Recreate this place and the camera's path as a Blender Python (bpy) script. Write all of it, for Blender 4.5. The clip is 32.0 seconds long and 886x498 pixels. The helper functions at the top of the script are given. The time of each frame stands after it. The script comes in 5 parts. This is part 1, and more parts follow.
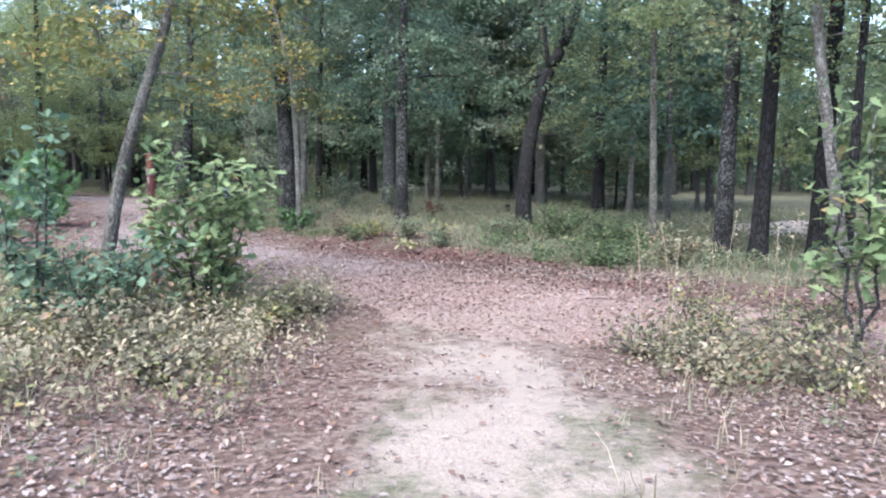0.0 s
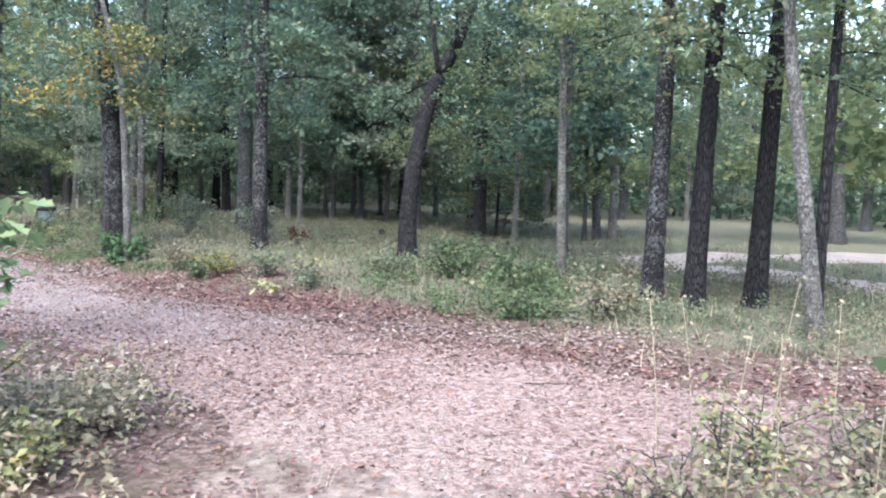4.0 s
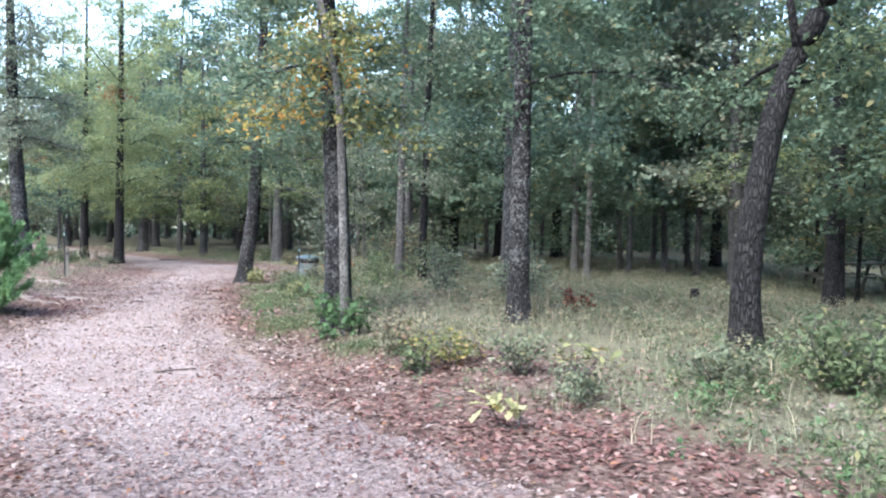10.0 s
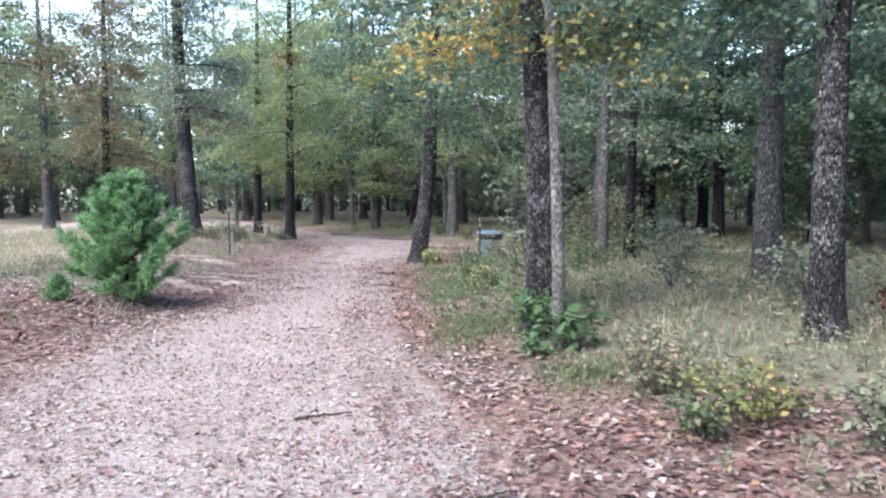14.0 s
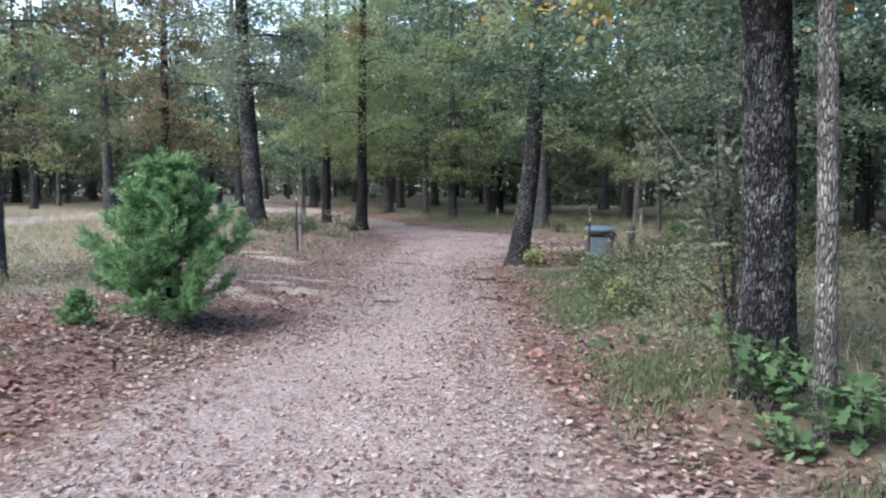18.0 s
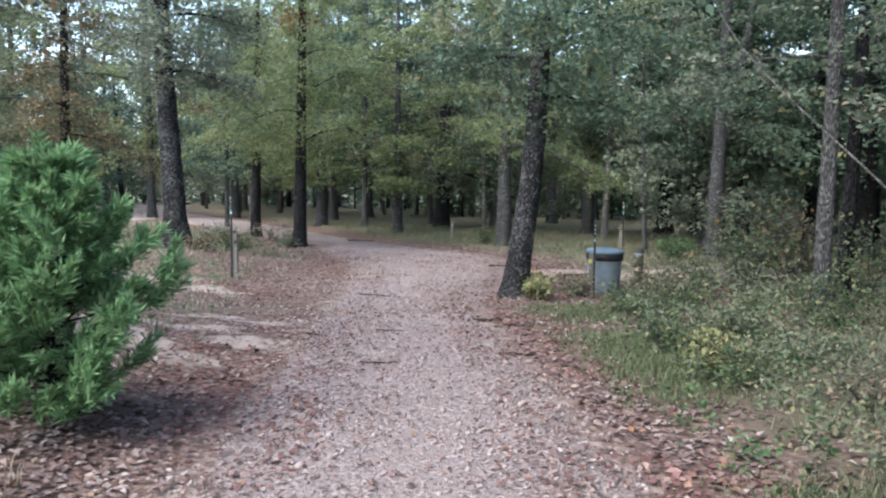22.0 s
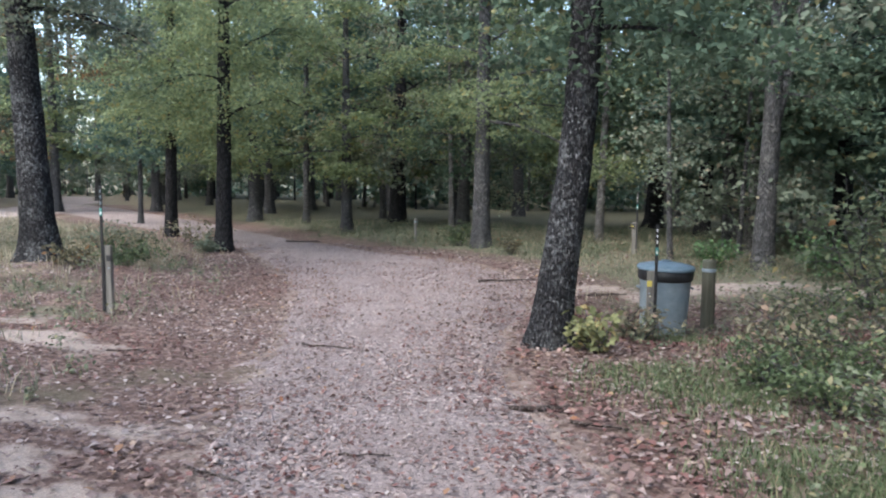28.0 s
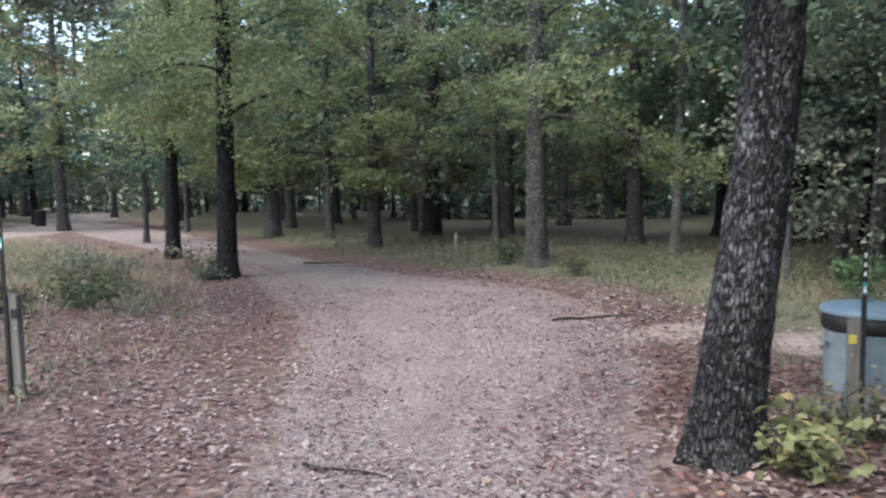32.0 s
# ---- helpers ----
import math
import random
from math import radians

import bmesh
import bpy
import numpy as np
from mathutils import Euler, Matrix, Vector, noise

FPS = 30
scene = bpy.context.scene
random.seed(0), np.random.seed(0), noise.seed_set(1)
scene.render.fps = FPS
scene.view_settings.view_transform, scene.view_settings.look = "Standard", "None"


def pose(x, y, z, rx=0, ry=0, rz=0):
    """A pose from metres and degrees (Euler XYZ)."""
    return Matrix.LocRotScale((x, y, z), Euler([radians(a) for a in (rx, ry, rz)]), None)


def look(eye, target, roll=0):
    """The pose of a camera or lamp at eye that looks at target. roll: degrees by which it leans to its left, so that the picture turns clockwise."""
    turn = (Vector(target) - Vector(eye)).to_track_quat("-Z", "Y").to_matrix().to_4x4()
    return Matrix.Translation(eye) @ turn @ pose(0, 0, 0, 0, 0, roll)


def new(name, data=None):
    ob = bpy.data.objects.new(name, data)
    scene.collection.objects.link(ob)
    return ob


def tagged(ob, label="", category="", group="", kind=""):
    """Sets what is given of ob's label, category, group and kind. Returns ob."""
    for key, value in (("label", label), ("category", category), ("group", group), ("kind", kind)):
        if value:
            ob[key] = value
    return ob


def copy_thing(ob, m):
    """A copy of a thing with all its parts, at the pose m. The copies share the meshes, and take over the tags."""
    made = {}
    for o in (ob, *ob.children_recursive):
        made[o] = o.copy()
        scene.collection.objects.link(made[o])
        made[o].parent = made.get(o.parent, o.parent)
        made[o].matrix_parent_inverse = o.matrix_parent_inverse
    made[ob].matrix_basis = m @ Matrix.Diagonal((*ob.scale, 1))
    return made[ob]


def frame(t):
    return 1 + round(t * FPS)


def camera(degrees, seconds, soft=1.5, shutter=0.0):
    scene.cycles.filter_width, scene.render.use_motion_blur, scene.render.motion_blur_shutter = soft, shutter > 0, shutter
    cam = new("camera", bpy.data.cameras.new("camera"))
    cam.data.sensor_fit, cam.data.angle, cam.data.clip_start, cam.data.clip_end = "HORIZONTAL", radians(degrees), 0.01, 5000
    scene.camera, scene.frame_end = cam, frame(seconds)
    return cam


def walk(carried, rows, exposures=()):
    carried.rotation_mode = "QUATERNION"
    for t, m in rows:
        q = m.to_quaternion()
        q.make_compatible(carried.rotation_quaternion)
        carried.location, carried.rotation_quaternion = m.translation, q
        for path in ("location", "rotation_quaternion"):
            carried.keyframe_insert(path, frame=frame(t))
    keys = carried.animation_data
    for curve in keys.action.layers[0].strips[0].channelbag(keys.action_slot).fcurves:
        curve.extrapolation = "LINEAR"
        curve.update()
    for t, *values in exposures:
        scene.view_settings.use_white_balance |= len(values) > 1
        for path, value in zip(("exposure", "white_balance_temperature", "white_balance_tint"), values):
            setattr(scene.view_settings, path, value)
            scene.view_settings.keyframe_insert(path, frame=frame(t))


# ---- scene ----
cam = camera(58.3, 32.0, soft=2.1, shutter=0.3)
PATH = [
    (0, (0.000, 0.000, 1.501), (-0.081, 4.971, 0.968), 0.32),
    (0.5, (-0.167, 0.369, 1.513), (-0.175, 5.342, 0.988), -0.73),
    (1, (-0.229, 0.747, 1.541), (-0.326, 5.729, 1.130), -0.82),
    (1.5, (-0.267, 1.060, 1.525), (-0.357, 6.040, 1.084), 0.53),
    (2, (-0.344, 1.390, 1.554), (-0.327, 6.366, 1.064), 0.67),
    (2.5, (-0.329, 1.747, 1.580), (-0.228, 6.724, 1.118), 1.38),
    (3, (-0.379, 2.065, 1.604), (0.000, 7.033, 1.191), 1.51),
    (3.5, (-0.331, 2.419, 1.593), (0.483, 7.333, 1.160), 1.83),
    (5.5, (0.135, 3.716, 1.536), (0.296, 5.705, 1.403), 0.1),
    (6, (0.08, 4.126, 1.524), (0.135, 6.12, 1.379), 0.2),
    (6.5, (0.069, 4.553, 1.513), (0.126, 6.547, 1.359), -0.1),
    (7, (0.095, 5.004, 1.509), (0.096, 7.003, 1.432), 1.0),
    (7.5, (0.026, 5.414, 1.517), (-0.022, 7.413, 1.447), 1.2),
    (8, (0.025, 5.828, 1.507), (-0.053, 7.824, 1.417), -0.9),
    (8.5, (0.026, 6.29, 1.507), (-0.319, 8.258, 1.42), -0.0),
    (9, (-0.044, 6.636, 1.505), (-0.436, 8.595, 1.406), 0.2),
    (9.5, (-0.057, 6.981, 1.506), (-0.446, 8.941, 1.41), -0.7),
    (10, (-0.031, 7.369, 1.507), (-0.45, 9.324, 1.444), 0.7),
    (10.5, (-0.145, 7.735, 1.484), (-0.542, 9.693, 1.415), 1.3),
    (11, (-0.256, 8.108, 1.486), (-0.678, 10.061, 1.395), -0.9),
    (11.5, (-0.393, 8.511, 1.463), (-0.944, 10.43, 1.353), 0.7),
    (12, (-0.581, 8.853, 1.45), (-1.119, 10.774, 1.308), 0.8),
    (12.5, (-0.77, 9.183, 1.45), (-1.306, 11.104, 1.292), -0.3),
    (13, (-0.959, 9.546, 1.46), (-1.643, 11.421, 1.324), -0.1),
    (13.5, (-1.171, 9.849, 1.466), (-1.974, 11.676, 1.333), 0.2),
    (14, (-1.399, 10.085, 1.48), (-2.219, 11.903, 1.341), -0.2),
    (14.5, (-1.602, 10.387, 1.491), (-2.517, 12.161, 1.367), -0.1),
    (15, (-1.802, 10.638, 1.502), (-2.759, 12.392, 1.4), 0.9),
    (15.5, (-2.107, 10.85, 1.496), (-3.101, 12.582, 1.394), 0.9),
    (17.5, (-2.968, 11.816, 1.517), (-4.005, 13.52, 1.365), -0.9),
    (18, (-3.149, 12.149, 1.545), (-4.107, 13.896, 1.368), 0.1),
    (18.5, (-3.43, 12.439, 1.549), (-4.343, 14.209, 1.37), 1.6),
    (19, (-3.685, 12.626, 1.563), (-4.561, 14.416, 1.387), 1.4),
    (19.5, (-4.0, 12.976, 1.551), (-4.882, 14.762, 1.372), 0.2),
    (20, (-4.274, 13.186, 1.545), (-5.17, 14.965, 1.361), 0.7),
    (20.5, (-4.537, 13.398, 1.566), (-5.39, 15.197, 1.38), 1.0),
    (21, (-4.768, 13.689, 1.556), (-5.619, 15.493, 1.4), -0.1),
    (21.5, (-4.994, 13.957, 1.548), (-5.83, 15.766, 1.386), 0.7),
    (22, (-5.255, 14.228, 1.54), (-6.029, 16.066, 1.39), 0.7),
    (22.5, (-5.433, 14.543, 1.545), (-6.154, 16.402, 1.39), -0.8),
    (23, (-5.591, 14.843, 1.557), (-6.312, 16.702, 1.4), 0.5),
    (23.5, (-5.787, 15.118, 1.562), (-6.486, 16.986, 1.414), 1.0),
    (24, (-5.956, 15.405, 1.54), (-6.649, 17.275, 1.39), -0.2),
    (24.5, (-6.119, 15.748, 1.532), (-6.847, 17.603, 1.37), 0.6),
    (25, (-6.305, 16.04, 1.518), (-7.038, 17.893, 1.343), 1.3),
    (25.5, (-6.484, 16.374, 1.525), (-7.15, 18.252, 1.344), 0.3),
    (27.5, (-7.136, 17.606, 1.528), (-7.745, 19.504, 1.366), -0.3),
    (28, (-7.305, 17.917, 1.509), (-7.941, 19.805, 1.335), 0.6),
    (28.5, (-7.454, 18.225, 1.518), (-8.059, 20.122, 1.332), -0.3),
    (29, (-7.538, 18.605, 1.52), (-8.131, 20.506, 1.342), -0.3),
    (29.5, (-7.693, 18.914, 1.52), (-8.267, 20.823, 1.358), 0.0),
    (30, (-7.891, 19.21, 1.53), (-8.398, 21.138, 1.37), -1.1),
    (30.5, (-8.015, 19.595, 1.523), (-8.542, 21.52, 1.393), -0.8),
    (31, (-8.184, 19.903, 1.499), (-8.732, 21.822, 1.381), 1.0),
    (31.5, (-8.412, 20.22, 1.506), (-8.989, 22.13, 1.377), 0.1),
    (32, (-8.561, 20.564, 1.479), (-9.265, 22.43, 1.326), -0.7),
]
walk(cam, [(t, look(eye, target, roll)) for t, eye, target, roll in PATH], exposures=[(0.0, 2.32, 6300, 8), (2.0, 2.27, 6280, 8), (3.0, 2.5, 6250, 8), (6.0, 2.6, 6250, 9), (9.0, 2.7, 6300, 8), (13.0, 2.68, 6350, 9), (15.0, 2.36, 6400, 9), (19.0, 2.06, 6500, 8), (25.0, 2.0, 6500, 8), (32.0, 1.9, 6480, 9)])

# ---- world, sun, exposure ----
SUN_EL, SUN_AZ = radians(50), radians(210)
world = bpy.data.worlds.new("overcast_sky")
scene.world = world
world.use_nodes = True
wn = world.node_tree
sky = wn.nodes.new("ShaderNodeTexSky")
sky.sky_type, sky.sun_disc = "NISHITA", False
sky.sun_elevation, sky.sun_rotation = SUN_EL, SUN_AZ
sky.air_density, sky.dust_density, sky.ozone_density = 1.0, 2.0, 1.2
bg = wn.nodes["Background"]
bg.inputs["Strength"].default_value = 0.15
wn.links.new(sky.outputs[0], bg.inputs["Color"])
sun = new("sun", bpy.data.lights.new("sun", "SUN"))
sun.data.energy, sun.data.angle, sun.data.color = 1.4, radians(50), (1.0, 0.985, 0.96)
sun.matrix_world = look((60 * math.sin(SUN_AZ) * math.cos(SUN_EL), 60 * math.cos(SUN_AZ) * math.cos(SUN_EL), 60 * math.sin(SUN_EL)), (0, 0, 0))

# ---- materials ----


class Mat:
    """A node material, written as a chain of small calls."""

    def __init__(self, name, rough=0.9, spec=0.2):
        self.m = bpy.data.materials.new(name)
        self.m.use_nodes = True
        self.t = self.m.node_tree
        self.b = self.t.nodes["Principled BSDF"]
        self.b.inputs["Roughness"].default_value = rough
        self.b.inputs["Specular IOR Level"].default_value = spec
        co = self.t.nodes.new("ShaderNodeTexCoord")
        self.co = co.outputs["Object"]

    def set(self, sock, v):
        if isinstance(v, bpy.types.NodeSocket):
            self.t.links.new(v, sock)
        elif v is not None:
            sock.default_value = (*v, 1) if isinstance(v, tuple) and len(v) == 3 and sock.type == "RGBA" else v

    def scaled(self, sx, sy, sz, co=None):
        n = self.t.nodes.new("ShaderNodeMapping")
        n.inputs["Scale"].default_value = (sx, sy, sz)
        self.set(n.inputs["Vector"], co or self.co)
        return n.outputs[0]

    def noise(self, scale, detail=4, rough=0.6, co=None, out="Fac", warp=0.0):
        n = self.t.nodes.new("ShaderNodeTexNoise")
        n.inputs["Scale"].default_value, n.inputs["Detail"].default_value = scale, detail
        n.inputs["Roughness"].default_value, n.inputs["Distortion"].default_value = rough, warp
        self.set(n.inputs["Vector"], co or self.co)
        return n.outputs[out]

    def cells(self, scale, co=None, feature="F1", out="Distance"):
        n = self.t.nodes.new("ShaderNodeTexVoronoi")
        n.feature = feature
        n.inputs["Scale"].default_value = scale
        self.set(n.inputs["Vector"], co or self.co)
        return n.outputs[out]

    def ramp(self, fac, *stops):
        n = self.t.nodes.new("ShaderNodeValToRGB")
        e = n.color_ramp.elements
        while len(e) < len(stops):
            e.new(0.5)
        for k, (pos, col) in zip(e, stops):
            k.position = pos
            k.color = (*col, 1) if isinstance(col, tuple) else (col, col, col, 1)
        self.set(n.inputs["Fac"], fac)
        return n.outputs["Color"]

    def mix(self, fac, a, b, mode="MIX"):
        n = self.t.nodes.new("ShaderNodeMix")
        n.data_type, n.blend_type = "RGBA", mode
        self.set(n.inputs["Factor"], fac)
        self.set(n.inputs[6], a)
        self.set(n.inputs[7], b)
        return n.outputs[2]

    def math(self, op, a, b=0.5):
        n = self.t.nodes.new("ShaderNodeMath")
        n.operation, n.use_clamp = op, False
        self.set(n.inputs[0], a)
        self.set(n.inputs[1], b)
        return n.outputs[0]

    def attr(self, name, out="Color"):
        n = self.t.nodes.new("ShaderNodeAttribute")
        n.attribute_name = name
        return n.outputs[out]

    def parts(self, sock):
        n = self.t.nodes.new("ShaderNodeSeparateColor")
        self.set(n.inputs[0], sock)
        return n.outputs

    def island(self):
        return self.t.nodes.new("ShaderNodeNewGeometry").outputs["Random Per Island"]

    def chance(self):
        return self.t.nodes.new("ShaderNodeObjectInfo").outputs["Random"]

    def color(self, c):
        self.set(self.b.inputs["Base Color"], c)
        return self

    def bump(self, height, strength=0.5, dist=0.02):
        n = self.t.nodes.new("ShaderNodeBump")
        n.inputs["Strength"].default_value, n.inputs["Distance"].default_value = strength, dist
        self.set(n.inputs["Height"], height)
        self.t.links.new(n.outputs[0], self.b.inputs["Normal"])
        return self

    def thin(self, c, share=0.35):
        """Light passes through, as in a leaf."""
        tr = self.t.nodes.new("ShaderNodeBsdfTranslucent")
        self.set(tr.inputs["Color"], c)
        mx = self.t.nodes.new("ShaderNodeMixShader")
        mx.inputs[0].default_value = share
        self.t.links.new(self.b.outputs[0], mx.inputs[1])
        self.t.links.new(tr.outputs[0], mx.inputs[2])
        self.t.links.new(mx.outputs[0], self.t.nodes["Material Output"].inputs["Surface"])
        return self


def bark(name, dark, mid, lichen, lichen_share, fine=1.0, specks=False):
    m = Mat(name, 0.92, 0.15)
    long = m.scaled(1.0, 1.0, 0.22)
    fis = m.cells(34 * fine, long, "DISTANCE_TO_EDGE")
    wob = m.noise(9 * fine, 6, 0.65, long)
    col = m.ramp(m.math("ADD", m.math("MULTIPLY", fis, 1.6), m.math("MULTIPLY", wob, 0.6)), (0.12, tuple(c * 0.35 for c in dark)), (0.42, dark), (0.8, mid))
    spots = m.math("MULTIPLY", m.noise(19, 5, 0.7), 0.6)
    patch = m.math("MULTIPLY", m.noise(2.6, 3, 0.6), 0.54)
    li = m.ramp(m.math("ADD", spots, patch), (lichen_share - 0.03, 0.0), (lichen_share + 0.05, 1.0))
    li = m.math("MULTIPLY", li, m.ramp(m.math("ADD", fis, m.math("MULTIPLY", m.noise(60, 3), 0.12)), (0.04, 0.0), (0.2, 1.0)))
    col = m.mix(li, col, m.mix(m.ramp(m.noise(40, 3), (0.35, 0.0), (0.65, 0.6)), lichen, mid))
    col = m.mix(m.ramp(m.noise(0.9, 3), (0.35, 0.0), (0.65, 0.35)), col, dark)
    if specks:
        dot = m.ramp(m.noise(42, 2, 0.5, m.scaled(1.0, 1.0, 0.6)), (0.61, 0.0), (0.67, 1.0))
        area = m.ramp(m.noise(1.7, 3, 0.6), (0.4, 0.15), (0.6, 1.0))
        col = m.mix(m.math("MULTIPLY", dot, area), col, tuple(min(c * 1.25, 0.5) for c in lichen))
    m.color(col)
    m.bump(m.math("ADD", m.ramp(fis, (0.0, 0.0), (0.25, 1.0)), m.math("MULTIPLY", wob, 0.5)), 0.9, 0.03)
    return m.m


BARK_DARK = bark("dark_oak_bark", (0.017, 0.017, 0.019), (0.045, 0.044, 0.047), (0.16, 0.165, 0.165), 0.72)
BARK_LICHEN = bark("lichened_oak_bark", (0.019, 0.019, 0.021), (0.05, 0.049, 0.052), (0.19, 0.197, 0.2), 0.6, 1.5, True)
BARK_GREY = bark("grey_oak_bark", (0.062, 0.062, 0.064), (0.145, 0.145, 0.148), (0.3, 0.3, 0.28), 0.64, 1.3)
BARK_PALE = bark("pale_sapling_bark", (0.12, 0.115, 0.11), (0.24, 0.23, 0.22), (0.38, 0.38, 0.36), 0.6, 2.0)


def leaves(name, low, high, odd, odd_share=0.06, share=0.36):
    m = Mat(name, 0.75, 0.15)
    r = m.island()
    col = m.ramp(r, (0.0, low), (0.5, tuple((a + b) / 2 for a, b in zip(low, high))), (0.94, high), (0.95, odd)) if odd_share else m.ramp(r, (0.0, low), (1.0, high))
    if odd_share:
        e = col.node.color_ramp.elements
        e[2].position, e[3].position = 1 - odd_share - 0.001, 1 - odd_share
    big = m.noise(0.45, 2)
    col = m.mix(m.ramp(big, (0.35, 0.0), (0.7, 0.5)), col, m.mix(0.5, col, high))
    m.color(col)
    m.thin(col, share)
    return m.m


LEAF_GREEN = leaves("oak_leaves_green", (0.058, 0.098, 0.068), (0.145, 0.2, 0.138), (0.22, 0.205, 0.105))
LEAF_BLUE = leaves("pine_green_leaves", (0.055, 0.102, 0.08), (0.13, 0.19, 0.15), (0.14, 0.16, 0.09), 0.03)
LEAF_OLIVE = leaves("oak_leaves_olive", (0.078, 0.108, 0.066), (0.175, 0.205, 0.125), (0.27, 0.22, 0.1), 0.07)
# Light on the crowns is put into this colour: brighter greens, more translucency.
LEAF_LIT = leaves("oak_leaves_lit_look", (0.135, 0.18, 0.1), (0.29, 0.34, 0.185), (0.33, 0.29, 0.12), 0.06, 0.68)
LEAF_ORANGE = leaves("dead_oak_leaves", (0.2, 0.1, 0.055), (0.36, 0.2, 0.11), (0.42, 0.28, 0.12), 0.1)
LEAF_GOLD = leaves("oak_leaves_turning", (0.09, 0.115, 0.05), (0.2, 0.2, 0.08), (0.34, 0.26, 0.1), 0.14)
LEAF_AMBER = leaves("oak_leaves_amber", (0.16, 0.16, 0.055), (0.36, 0.29, 0.09), (0.46, 0.24, 0.07), 0.25)
LEAF_RUST = leaves("oak_leaves_rust", (0.08, 0.085, 0.055), (0.17, 0.15, 0.095), (0.27, 0.15, 0.075), 0.12)
LEAF_GREY = leaves("oak_leaves_greyed", (0.095, 0.125, 0.095), (0.21, 0.24, 0.18), (0.24, 0.21, 0.15), 0.06)
LEAF_SAGE = leaves("oak_leaves_sage", (0.2, 0.22, 0.15), (0.38, 0.39, 0.275), (0.32, 0.22, 0.15), 0.1, 0.55)
LEAF_FRESH = leaves("sapling_leaves", (0.095, 0.155, 0.08), (0.27, 0.335, 0.18), (0.28, 0.2, 0.1), 0.03)
LEAF_TEAL = leaves("bluish_sapling_leaves", (0.07, 0.13, 0.09), (0.19, 0.27, 0.19), (0.26, 0.24, 0.12), 0.04)
LEAF_SPRING = leaves("rich_green_leaves", (0.05, 0.1, 0.047), (0.125, 0.205, 0.098), (0.2, 0.22, 0.1), 0.04)
LEAF_MAROON = leaves("maroon_dead_leaves", (0.08, 0.036, 0.03), (0.19, 0.09, 0.07), (0.26, 0.13, 0.08), 0.1)
LEAF_YELLOW = leaves("yellow_leaves", (0.3, 0.3, 0.15), (0.46, 0.45, 0.26), (0.4, 0.3, 0.1), 0.05)
CEDAR = leaves("cedar_needles", (0.062, 0.15, 0.066), (0.24, 0.385, 0.19), (0.2, 0.25, 0.14), 0.06)
LEAF_LIME = leaves("lime_leaves", (0.13, 0.15, 0.075), (0.27, 0.275, 0.135), (0.34, 0.27, 0.13), 0.14)
VERGE = leaves("verge_grass", (0.06, 0.09, 0.05), (0.14, 0.172, 0.092), (0.25, 0.22, 0.14), 0.1)
GRASS = leaves("woodland_grass", (0.1, 0.118, 0.078), (0.21, 0.225, 0.155), (0.36, 0.33, 0.26), 0.12)
STRAW = leaves("dry_grass", (0.24, 0.2, 0.14), (0.46, 0.41, 0.31), (0.14, 0.15, 0.08), 0.1)
WEED = leaves("low_weeds", (0.085, 0.11, 0.074), (0.2, 0.225, 0.15), (0.27, 0.25, 0.15), 0.1)
WEED_PALE = leaves("yellowing_weeds", (0.11, 0.13, 0.07), (0.27, 0.275, 0.155), (0.34, 0.26, 0.14), 0.12)
WEED_DEEP = leaves("deep_green_weeds", (0.045, 0.074, 0.04), (0.125, 0.16, 0.085), (0.24, 0.23, 0.12), 0.06)
WEED_DULL = leaves("dull_weeds", (0.13, 0.128, 0.09), (0.26, 0.245, 0.17), (0.28, 0.2, 0.15), 0.15)


def litter(name, *tones):
    m = Mat(name, 0.8, 0.15)
    r = m.island()
    col = m.ramp(r, *zip((0.0, 0.35, 0.65, 0.87, 0.965, 0.985), tones))
    m.color(m.mix(m.ramp(m.noise(60, 3), (0.4, 0.0), (0.7, 0.5)), col, (0.14, 0.085, 0.07)))
    m.thin(col, 0.15)
    return m.m


LITTER = litter("fallen_leaves", (0.062, 0.043, 0.041), (0.125, 0.085, 0.08), (0.19, 0.135, 0.127), (0.26, 0.205, 0.19), (0.36, 0.31, 0.29), (0.24, 0.14, 0.085))
LITTER_RED = litter("red_fallen_leaves", (0.058, 0.028, 0.027), (0.125, 0.06, 0.056), (0.185, 0.098, 0.09), (0.26, 0.165, 0.15), (0.36, 0.27, 0.24), (0.25, 0.12, 0.065))
LITTER_GREY = litter("grey_fallen_leaves", (0.1, 0.079, 0.078), (0.18, 0.143, 0.14), (0.26, 0.214, 0.208), (0.34, 0.295, 0.283), (0.42, 0.38, 0.36), (0.3, 0.2, 0.12))
LITTER_PALE = litter("pale_fallen_leaves", (0.12, 0.07, 0.062), (0.2, 0.128, 0.115), (0.27, 0.19, 0.172), (0.33, 0.25, 0.228), (0.4, 0.33, 0.305), (0.27, 0.13, 0.07))


def pebbles():
    m = Mat("gravel_stones", 0.85, 0.2)
    r = m.island()
    m.color(m.mix(m.ramp(m.noise(90, 3), (0.4, 0.0), (0.7, 0.4)), m.ramp(r, (0.0, (0.2, 0.15, 0.14)), (0.5, (0.27, 0.22, 0.212)), (1.0, (0.34, 0.295, 0.28))), (0.25, 0.19, 0.18)))
    return m.m


PEBBLE = pebbles()


